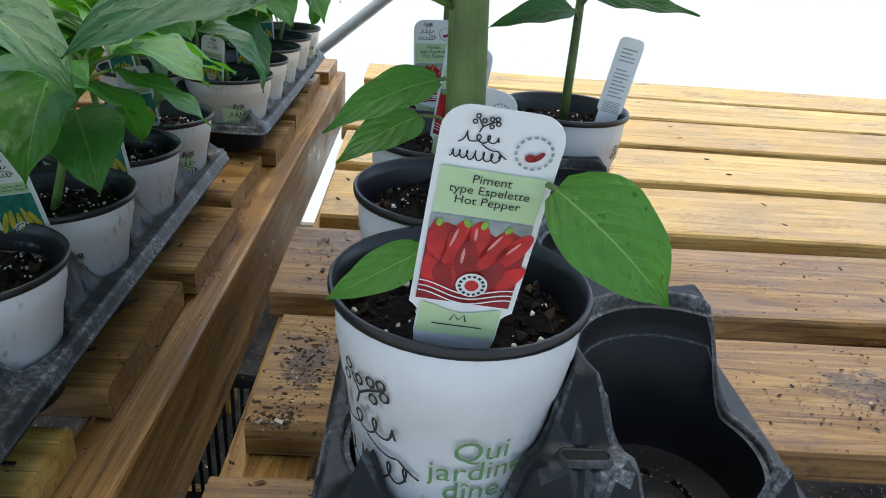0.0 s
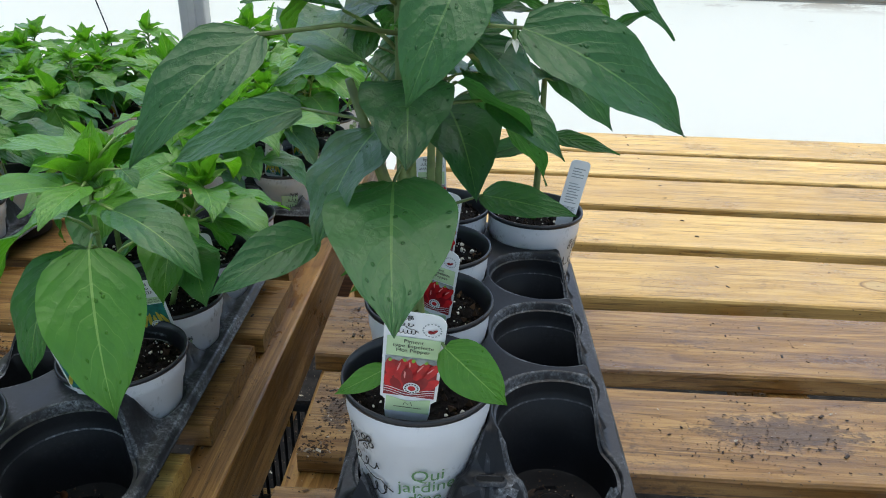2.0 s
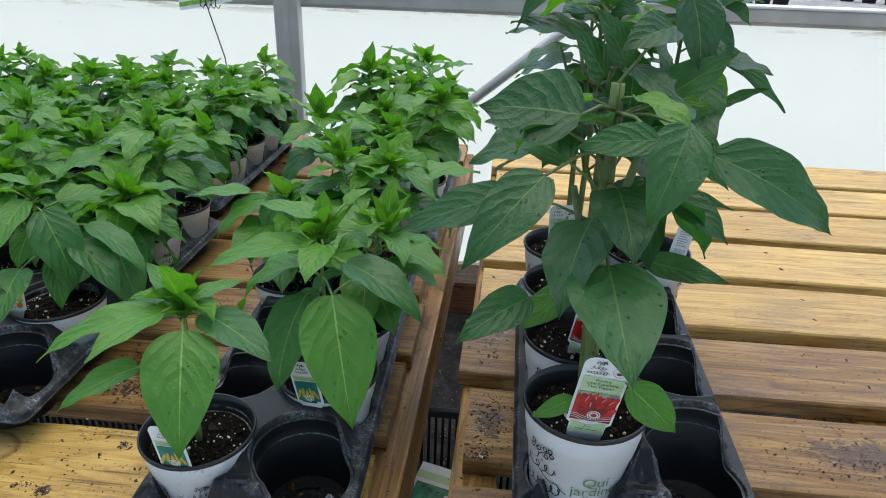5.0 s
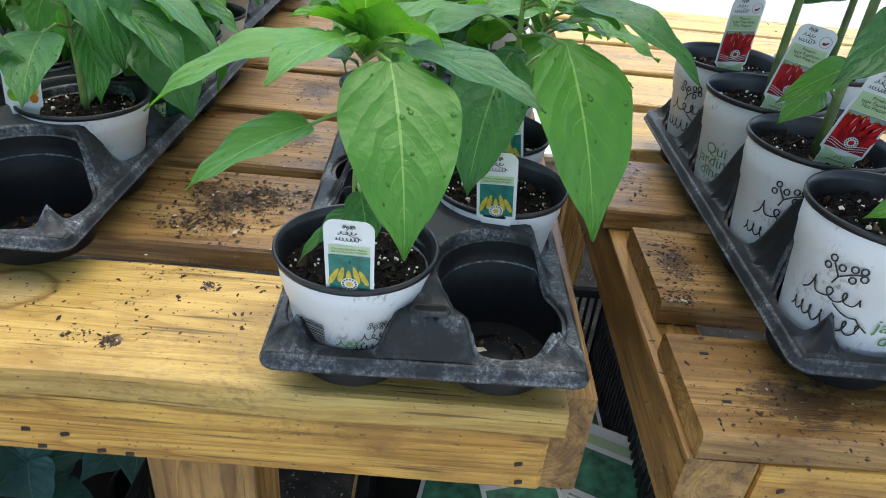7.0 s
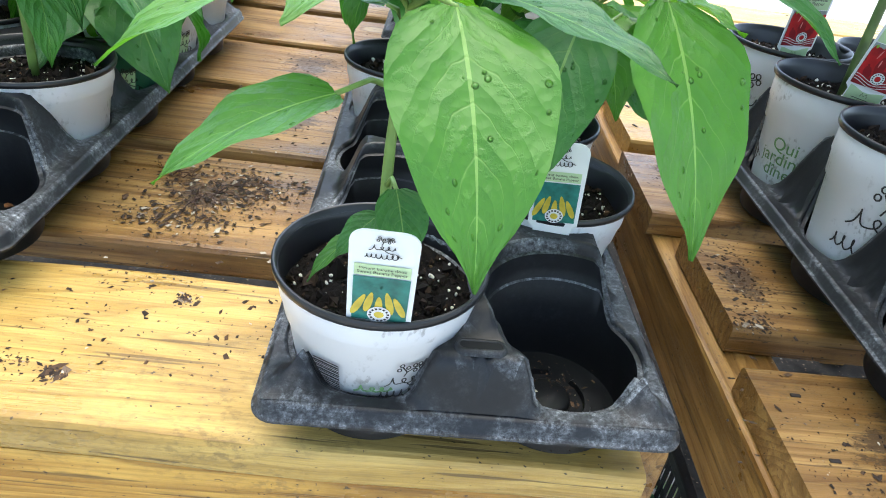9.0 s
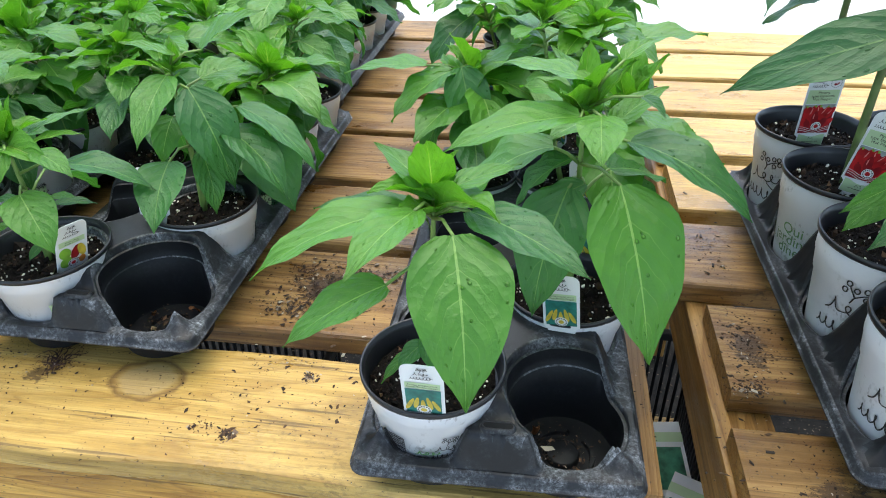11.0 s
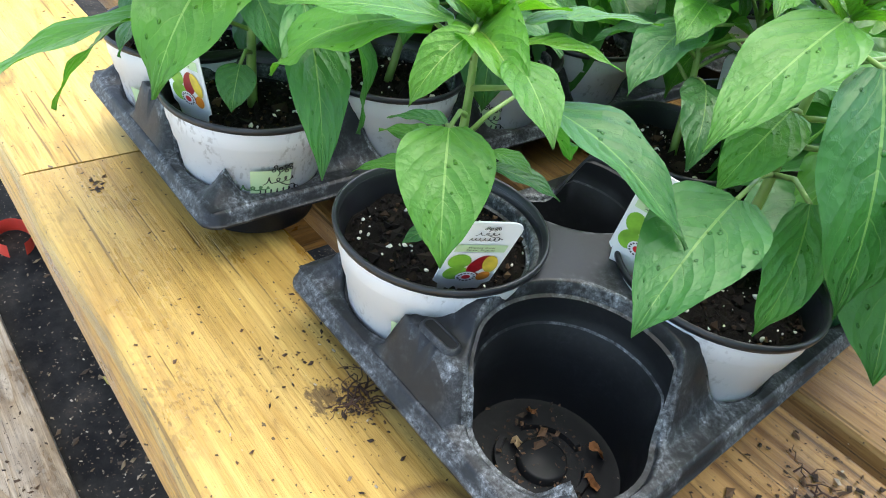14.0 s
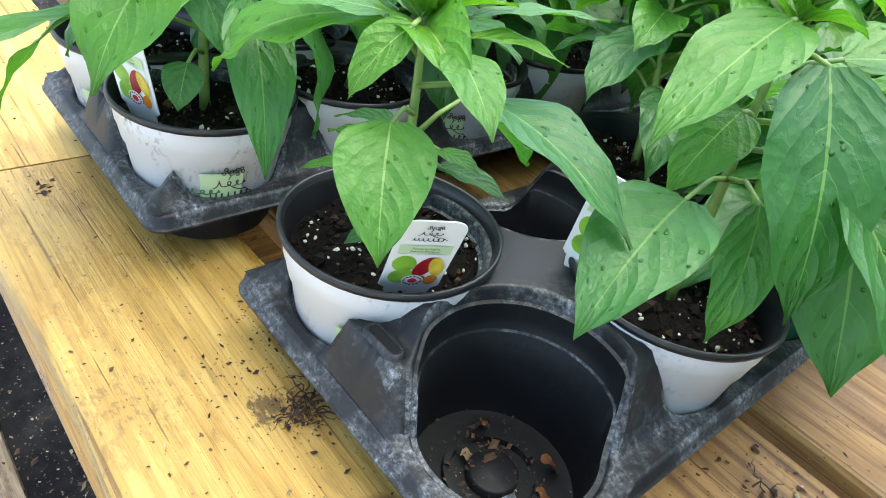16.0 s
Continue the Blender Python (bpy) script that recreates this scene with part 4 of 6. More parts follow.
def plant(where, kind, height, seed, label, leaves=18, size=0.075, spread=0.04, bare=0.18, own=(), lean=(0, 0), girth=1.0, green=False, crown=True, forks=0, fat=1.0, dark=False):
    """A potted pepper: pot, rim, soil, stem and every leaf of its own. own: leaves (base, tip, width, tone) in the world."""
    r = random.Random(seed)
    e = empty("pepper_plant", where.x, where.y, where.z, r.uniform(0, 360))
    inv = e.matrix_basis.inverted()
    tagged(e, label, "pepper plant", "potted peppers")
    body, rim, soil = POT_T if kind == "t" else POT_S
    h = POT_H[kind]
    if green:
        body = body.copy()
        body.materials[0] = POT_GREEN
    wide = Matrix.Diagonal((fat, fat, 1, 1))
    pb = part("pot", body, POT_WHITE, e, m=wide)
    part("rim", rim, RIM, pb)
    so = part("soil", soil, SOIL, e, m=wide)
    part("perlite", (PERL_T if kind == "t" else PERL_S)[seed % 3], PERLITE, so)
    part("bark_mulch", CHIP_T if kind == "t" else CHIP_S, BARK, so)
    z0 = h - 0.014
    bm = bmesh.new()
    lv = inv.to_3x3() @ Vector((*lean, 0))

    def axis(f):
        return Vector((lv.x * f + 0.003 * math.sin(f * 5 + seed) * f, lv.y * f + 0.003 * math.cos(f * 4 + seed) * f, z0 + height * f))
    n = 10
    sr = (0.0030 if kind == "s" else 0.0042) * girth
    tube(bm, [axis(k / n) for k in range(n + 1)], [sr * (1 - 0.6 * k / n) for k in range(n + 1)], 10)
    for k in range(4 if girth > 1.65 else 0):
        w = k * math.pi / 2 + 0.4
        o = Vector((math.cos(w), math.sin(w), 0)) * sr * 0.62
        tube(bm, [axis(q / n) + o * (1 - 0.4 * q / n) for q in range(n + 1)], [sr * 0.55 * (1 - 0.5 * q / n) for q in range(n + 1)], 10)
    for k in range(forks):
        a = r.uniform(0, 6.28)
        f0 = 0.45 + 0.12 * k
        p0 = axis(f0)
        d = Vector((math.cos(a), math.sin(a), 0))
        tube(bm, [p0, p0 + d * 0.018 + Vector((0, 0, 0.03)), p0 + d * 0.040 + Vector((0, 0, 0.085))], [sr * 0.6, sr * 0.5, sr * 0.3], 8)
    az = r.uniform(0, 360)
    placed = []
    for k in range(leaves):
        f = bare + (0.97 - bare) * ((k + 0.5) / leaves) ** 0.8
        az += 137.5 + r.uniform(-18, 18)
        pl = spread * r.uniform(0.5, 1.25) * (1.15 - 0.8 * f)
        base = axis(f)
        d = Vector((math.cos(radians(az)), math.sin(radians(az)), 0.0))
        rise = r.uniform(0.25, 0.8)
        tip = base + d * pl + Vector((0, 0, pl * rise))
        tube(bm, [base, base + d * pl * 0.5 + Vector((0, 0, pl * rise * 0.65)), tip], [0.0014, 0.0011, 0.0009], 6)
        ln = size * r.uniform(0.75, 1.2) * (1.1 - 0.4 * f)
        pitch = r.uniform(-38, 8) if f < 0.7 else r.uniform(-12, 28)
        me = r.choice(LEAVES_DARK if dark else LEAVES) if f < (0.93 if dark else 0.62) else r.choice(LEAVES_MID) if f < 0.86 else r.choice(MIDDLE + LEAVES_MID[:2])
        placed.append((me, leaf_pose(tip, az, pitch, ln, r.uniform(-20, 20))))
    for k in range(7 if crown else 0):
        a = az + k * 137.5
        b = axis(1.0 - 0.012 * k)
        placed.append((r.choice(YOUNG), leaf_pose(b, a, 68 - k * 8, size * r.uniform(0.30, 0.62), r.uniform(-30, 30))))
    for k, (b, t, w, tone) in enumerate(own):
        bl, tl = inv @ Vector(b), inv @ Vector(t)
        f = max(0.1, min(1.0, (bl.z - 0.010 - z0) / height))
        s0 = axis(f)
        md = (s0 + bl) / 2 + Vector((0, 0, 0.004))
        tube(bm, [s0, md, bl], [0.0013, 0.0010, 0.0009], 8)
        c = (tl - bl).length
        hang = (bl.z - tl.z) / max(c, 1e-6)
        mid = (bl + tl) / 2
        out = Vector((mid.x - s0.x, mid.y - s0.y, 0))
        out = out.normalized() if out.length > 1e-4 else Vector((0, -1, 0))
        face = out * max(0.0, hang) + Vector((0, 0, 1.0))
        if dark:
            # the tall peppers hold their blades towards the open aisle
            face += inv.to_3x3() @ Vector((0, -1.1, 0))
        me = leaf_mesh(seed * 7 + k, w, 18 + 26 * max(0.0, hang) + 7 * (k % 3), 0.10 + 0.04 * (k % 3), (LEAF_DARK if dark else LEAF, LEAF_MID, LEAF_YOUNG)[tone], 0.014)
        placed.append((me, blade_pose(bl, tl, me, face)))
    part("stem", bm, STEM if kind == "s" else STEM_TALL, e, smooth=True)
    for me, m in placed:
        part("leaf", me, LEAF, e, m=m)
    return e


def r_turn(n):
    return -90 + (n * 53) % 90 - 45


SWEET = "young sweet pepper in a white pot with glossy green leaves"
BANANA = "young banana pepper in a white pot with broad wet leaves"
HOT = "tall hot pepper in a white printed pot with broad dark leaves"
OWN = {}
OWN["m00"] = [((-0.186, 0.071, 0.940), (-0.171, 0.017, 0.875), 0.66, 1), ((-0.220, 0.065, 0.911), (-0.267, 0.034, 0.888), 0.55, 1),
              ((-0.213, 0.092, 0.940), (-0.290, 0.057, 0.915), 0.42, 1), ((-0.180, 0.094, 0.941), (-0.118, 0.059, 0.929), 0.55, 0),
              ((-0.207, 0.082, 0.946), (-0.229, 0.023, 0.943), 0.48, 1), ((-0.200, 0.099, 0.944), (-0.237, 0.125, 0.963), 0.50, 1),
              ((-0.193, 0.098, 0.950), (-0.155, 0.118, 0.958), 0.50, 1), ((-0.209, 0.105, 0.930), (-0.272, 0.118, 0.925), 0.45, 0),
              ((-0.199, 0.080, 0.872), (-0.194, 0.070, 0.846), 0.75, 0), ((-0.205, 0.084, 0.858), (-0.220, 0.078, 0.840), 0.6, 0), ((-0.212, 0.088, 0.846), (-0.231, 0.078, 0.829), 0.4, 1)]
OWN["m11"] = [((-0.100, 0.145, 0.935), (-0.081, 0.095, 0.845), 0.62, 1), ((-0.125, 0.170, 0.965), (-0.205, 0.150, 0.948), 0.50, 1),
              ((-0.095, 0.170, 0.951), (-0.026, 0.138, 0.922), 0.52, 0), ((-0.113, 0.172, 0.965), (-0.116, 0.122, 0.957), 0.62, 1),
              ((-0.114, 0.195, 0.957), (-0.145, 0.218, 0.992), 0.60, 1), ((-0.118, 0.172, 0.921), (-0.150, 0.160, 0.897), 0.5, 0),
              ((-0.128, 0.165, 0.921), (-0.148, 0.128, 0.850), 0.60, 0), ((-0.105, 0.190, 0.950), (-0.070, 0.215, 0.970), 0.5, 1),
              ((-0.101, 0.200, 0.990), (-0.081, 0.220, 0.997), 0.60, 2), ((-0.119, 0.190, 0.980), (-0.179, 0.200, 0.987), 0.50, 1), ((-0.090, 0.180, 0.975), (-0.077, 0.170, 0.966), 0.90, 0)]
OWN["m03"] = [((-0.250, 0.365, 0.928), (-0.325, 0.370, 0.918), 0.55, 1), ((-0.218, 0.357, 0.930), (-0.203, 0.345, 0.862), 0.6, 0)]
OWN["l00"] = [((-0.530, 0.180, 0.918), (-0.571, 0.128, 0.915), 0.50, 1), ((-0.505, 0.163, 0.891), (-0.476, 0.139, 0.858), 0.74, 1),
              ((-0.485, 0.190, 0.903), (-0.423, 0.198, 0.882), 0.55, 0), ((-0.495, 0.178, 0.918), (-0.462, 0.168, 0.905), 0.62, 1),
              ((-0.510, 0.170, 0.922), (-0.515, 0.150, 0.898), 0.60, 2), ((-0.516, 0.192, 0.923), (-0.514, 0.195, 0.952), 0.55, 2), ((-0.513, 0.199, 0.922), (-0.475, 0.225, 0.933), 0.5, 1),
              ((-0.530, 0.185, 0.875), (-0.555, 0.175, 0.868), 0.5, 0), ((-0.505, 0.190, 0.868), (-0.480, 0.205, 0.862), 0.5, 0),
              ((-0.537, 0.200, 0.914), (-0.591, 0.220, 0.916), 0.55, 1), ((-0.525, 0.170, 0.863), (-0.542, 0.150, 0.855), 0.45, 1), ((-0.531, 0.180, 0.865), (-0.569, 0.180, 0.852), 0.45, 1),
              ((-0.507, 0.190, 0.874), (-0.484, 0.190, 0.877), 0.55, 1), ((-0.501, 0.160, 0.851), (-0.506, 0.150, 0.844), 0.60, 0), ((-0.503, 0.190, 0.919), (-0.475, 0.210, 0.919), 0.48, 2)]
OWN["l11"] = [((-0.415, 0.258, 0.938), (-0.385, 0.240, 0.862), 0.60, 0), ((-0.427, 0.228, 0.890), (-0.420, 0.172, 0.860), 0.66, 0),
              ((-0.395, 0.265, 0.904), (-0.340, 0.245, 0.856), 0.55, 0), ((-0.435, 0.265, 0.945), (-0.434, 0.203, 0.910), 0.52, 1),
              ((-0.390, 0.284, 0.915), (-0.325, 0.274, 0.868), 0.45, 0), ((-0.415, 0.290, 0.958), (-0.369, 0.315, 0.985), 0.60, 1),
              ((-0.430, 0.275, 0.958), (-0.463, 0.259, 0.972), 0.5, 1), ((-0.412, 0.252, 0.890), (-0.400, 0.240, 0.840), 0.5, 0)]
OWN["k10"] = [((-0.644, 0.140, 0.907), (-0.668, 0.097, 0.901), 0.60, 0), ((-0.600, 0.160, 0.900), (-0.552, 0.145, 0.846), 0.42, 0),
              ((-0.640, 0.152, 0.903), (-0.618, 0.160, 0.866), 0.55, 0), ((-0.640, 0.165, 0.935), (-0.591, 0.190, 0.918), 0.5, 0), ((-0.640, 0.150, 0.858), (-0.632, 0.142, 0.838), 0.9, 0),
              ((-0.690, 0.155, 0.917), (-0.722, 0.090, 0.887), 0.5, 0), ((-0.672, 0.135, 0.880), (-0.737, 0.085, 0.800), 0.25, 1), ((-0.680, 0.130, 0.870), (-0.712, 0.030, 0.812), 0.24, 1)]
OWN["b00"] = [((0.095, 0.074, 1.012), (0.101, -0.005, 0.978), 0.74, 0), ((0.049, 0.035, 1.081), (0.009, 0.002, 1.038), 0.50, 0),
              ((0.050, 0.106, 0.968), (0.000, 0.072, 0.950), 0.50, 0), ((0.035, 0.150, 1.026), (-0.052, 0.165, 0.983), 0.38, 0),
              ((0.124, 0.059, 1.104), (0.103, 0.031, 1.057), 0.62, 0), ((0.150, 0.091, 1.080), (0.231, 0.097, 1.030), 0.48, 0),
              ((0.067, 0.064, 1.107), (0.010, 0.087, 1.105), 0.86, 0), ((0.102, 0.025, 1.106), (0.062, 0.030, 1.100), 0.50, 0),
              ((0.121, 0.078, 0.921), (0.154, 0.070, 0.890), 0.64, 1), ((0.088, 0.100, 0.891), (0.059, 0.094, 0.873), 0.45, 1), ((0.138, 0.165, 0.974), (0.190, 0.134, 0.972), 0.40, 0),
              ((0.129, 0.160, 1.143), (0.092, 0.130, 1.132), 0.60, 0), ((0.104, 0.140, 1.121), (0.128, 0.110, 1.100), 0.55, 0), ((0.138, 0.120, 1.102), (0.108, 0.090, 1.097), 0.50, 0), ((0.139, 0.140, 1.037), (0.178, 0.120, 1.010), 0.60, 0)]
OWN["b01"] = [((0.147, 0.205, 1.160), (0.157, 0.195, 1.108), 0.85, 0), ((0.129, 0.204, 1.079), (0.182, 0.190, 1.122), 0.55, 0),
              ((0.101, 0.150, 1.120), (0.075, 0.144, 1.154), 0.6, 0), ((0.088, 0.150, 1.112), (0.062, 0.130, 1.146), 0.6, 0), ((0.085, 0.235, 1.190), (0.025, 0.225, 1.129), 0.28, 0),
              ((0.092, 0.215, 0.920), (0.042, 0.200, 0.900), 0.40, 1), ((0.085, 0.228, 0.900), (0.048, 0.200, 0.885), 0.50, 1),
              ((0.118, 0.220, 1.075), (0.114, 0.200, 1.126), 0.85, 0), ((0.114, 0.220, 1.149), (0.091, 0.200, 1.143), 0.50, 0), ((0.103, 0.220, 1.180), (0.083, 0.200, 1.195), 0.62, 0),
              ((0.115, 0.220, 1.194), (0.149, 0.200, 1.201), 0.55, 0), ((0.141, 0.220, 1.181), (0.172, 0.200, 1.174), 0.55, 0)]
OWN["b13"] = [((0.225, 0.437, 1.096), (0.304, 0.407, 1.035), 0.26, 0), ((0.215, 0.430, 1.121), (0.226, 0.412, 1.059), 0.80, 0),
              ((0.210, 0.400, 1.063), (0.218, 0.372, 1.010), 0.85, 0), ((0.215, 0.437, 1.153), (0.261, 0.430, 1.117), 0.50, 0),
              ((0.195, 0.410, 1.020), (0.250, 0.365, 0.962), 0.5, 0), ((0.190, 0.420, 0.935), (0.130, 0.395, 0.920), 0.35, 0), ((0.205, 0.415, 0.945), (0.262, 0.370, 0.940), 0.28, 0), ((0.223, 0.440, 1.063), (0.249, 0.420, 1.045), 0.90, 1), ((0.249, 0.430, 1.036), (0.282, 0.400, 1.061), 0.32, 0)]
OWN["rp"] = [((0.520, 0.275, 0.930), (0.478, 0.258, 0.884), 0.60, 0), ((0.510, 0.300, 1.100), (0.450, 0.325, 1.087), 0.65, 0),
             ((0.520, 0.300, 1.165), (0.470, 0.350, 1.140), 0.6, 0), ((0.515, 0.290, 1.030), (0.478, 0.300, 0.999), 0.5, 0), ((0.525, 0.280, 1.055), (0.462, 0.268, 1.035), 0.5, 0), ((0.520, 0.300, 1.180), (0.440, 0.300, 1.195), 0.6, 1)]
full = [(c, r) for c in (0, 1) for r in range(5)]
seed = 100
built = {}
for key, cellf, cells, label, hgt in (
        ("m", cell_m, [(0, 0), (1, 1), (1, 2), (1, 3), (1, 4), (0, 3)], BANANA, 0.115),
        ("l", cell_l, [(0, 0), (1, 1), (0, 2), (1, 2), (0, 3), (1, 3), (0, 4), (1, 4)], SWEET, 0.115),
        ("k", cell_k, full, SWEET, 0.120), ("n", cell_n, full, BANANA, 0.120), ("o", cell_o, full, SWEET, 0.108), ("p", cell_p, full, SWEET, 0.108),
        ("j", cell_j, full, SWEET, 0.108), ("i", cell_i, full, SWEET, 0.108), ("h", cell_h, full, SWEET, 0.108), ("g", cell_g, full, SWEET, 0.108)):
    for c, rr in cells:
        seed += 1
        k = "%s%d%d" % (key, c, rr)
        own = OWN.get(k, ())
        hh = (0.92 if key in "opih" else 1.0) * hgt * (0.84 + 0.42 * ((seed * 37) % 10) / 10)
        count = 14 + (seed * 29) % 7
        tip_over = (0.0, 0.0) if own else (0.035 * math.sin(seed * 2.7), 0.035 * math.cos(seed * 4.1))
        if k in ("m00", "m11", "l00", "l11", "k10"):
            hh = {"m00": 0.125, "m11": 0.145, "l00": 0.108, "l11": 0.132, "k10": 0.135}[k]
            count = {"m00": 0, "m11": 3, "l00": 2, "l11": 4, "k10": 10}[k]
        built[k] = plant(cellf(c, rr), "s", hh * (1.12 if key in "mn" and not own else 1.0), seed, label, count if own or key not in "mn" else 15, 0.086 if key in "mn" else 0.076 + 0.014 * math.sin(seed * 1.9), 0.036, bare=0.46 if key in "mn" or k in ("k10", "l11") else 0.26, lean=tip_over, own=own, green=(k in ("l12", "o14")), fat=1.07 if key in "lk" else 1.0, girth=1.0 if own else 0.9)
        if key in "mlkn":
            pot_print(built[k], "s", {"m00": -88, "l00": -62, "k10": -28}.get(k, r_turn(seed)), "bq" if k == "m00" else "p" if seed % 3 else "pq")
for c, rr in [(0, 0), (0, 1), (0, 2), (0, 3), (1, 3)]:
    seed += 1
    k = "b%d%d" % (c, rr)
    hh = {"b00": 0.265, "b01": 0.335, "b02": 0.30, "b03": 0.29, "b13": 0.305}[k]
    count = {"b00": 12, "b01": 18, "b02": 20, "b03": 16, "b13": 9}[k]
    built[k] = plant(cell_b(c, rr), "t", hh, seed, HOT, count, 0.088, 0.048, bare=0.60 if k == "b00" else 0.42, own=OWN.get(k, ()), girth=1.66 if k == "b00" else 0.9, forks=2, fat=1.035, dark=True, crown=(k != "b00"), lean=(-0.012, -0.02) if k == "b00" else (0, 0))
    pot_print(built[k], "t", {"b00": -88, "b01": -78, "b02": -160, "b03": -95, "b13": 20}[k], "")
built["rp"] = plant(Vector((0.522, 0.150, T + 0.0002)), "t", 0.33, 777, "tall hot pepper standing on bare slats, woody stem", 10, 0.08, 0.05, bare=0.5, own=OWN["rp"], girth=1.6, dark=True, lean=(-0.01, 0.13))

# ---------------- plant labels ----------------


def card_bm(w, h, foot, stake, notch):
    """A plastic plant label: rounded head, notched shoulders, stake. x across, y up, z front."""
    r = w * 0.24
    pts = []
    for k in range(7):
        a = math.pi / 2 * k / 6
        pts.append((w / 2 - r + r * math.cos(a), h - r + r * math.sin(a)))
    for k in range(7):
        a = math.pi / 2 + math.pi / 2 * k / 6
        pts.append((-w / 2 + r + r * math.cos(a), h - r + r * math.sin(a)))
    n = w / 2 - notch
    pts += [(-w / 2, foot), (-w / 2 + notch * 0.4, foot - notch * 0.3), (-n, foot - notch), (-n, 0.0), (-n * 0.8, -stake * 0.6), (0, -stake), (n * 0.8, -stake * 0.6), (n, 0.0), (n, foot - notch), (w / 2 - notch * 0.4, foot - notch * 0.3), (w / 2, foot)]
    bm = bmesh.new()
    front = [bm.verts.new((x, y, 0.0)) for x, y in pts]
    back = [bm.verts.new((x, y, -0.0006)) for x, y in pts]
    bm.faces.new(front)
    bm.faces.new(list(reversed(back)))
    for i in range(len(pts)):
        j = (i + 1) % len(pts)
        bm.faces.new((front[j], front[i], back[i], back[j]))
    bmesh.ops.recalc_face_normals(bm, faces=bm.faces)
    return bm


def flat(shapes, material, z):
    """Flat filled outlines: each a list of points."""
    bm = bmesh.new()
    for pts in shapes:
        f = bm.faces.new([bm.verts.new((x, y, z)) for x, y in pts])
        f.normal_update()
        if f.normal.z < 0:
            f.normal_flip()
    return mesh_of(bm, material)


def oval(cx, cy, a, b, turn=0.0, taper=0.0, n=18):
    out = []
    for k in range(n):
        t = 2 * math.pi * k / n
        x, y = a * math.cos(t) * (1 - taper * math.sin(t)), b * math.sin(t)
        c, s_ = math.cos(radians(turn)), math.sin(radians(turn))
        out.append((cx + c * x - s_ * y, cy + s_ * x + c * y))
    return out


def quad(x0, x1, y0, y1):
    return [(x0, y0), (x1, y0), (x1, y1), (x0, y1)]


def ring_strokes(cx, cy, r, w, material, z, dashes=0):
    if dashes:
        lines = [[(cx + r * math.cos(2 * math.pi * (k + q) / dashes), cy + r * math.sin(2 * math.pi * (k + q) / dashes)) for q in (0.0, 0.3, 0.6)] for k in range(dashes)]
    else:
        lines = [[(cx + r * math.cos(2 * math.pi * k / 24), cy + r * math.sin(2 * math.pi * k / 24)) for k in range(25)]]
    me = strokes(lines, w, material)
    for v in me.vertices:
        v.co.z = z
    return me


def lifted(me, x, y, z):
    for v in me.vertices:
        v.co.x += x
        v.co.y += y
        v.co.z += z
    return me


DARK_RED = plain("dark_red_print", (0.26, 0.006, 0.010), 0.4, var=0.3, scale=150)
GLINT = plain("pink_print", (0.75, 0.30, 0.28), 0.4, var=0.1)
ORANGE = plain("orange_print", (0.62, 0.20, 0.02), 0.4, var=0.2)
TAG_PARTS = {}


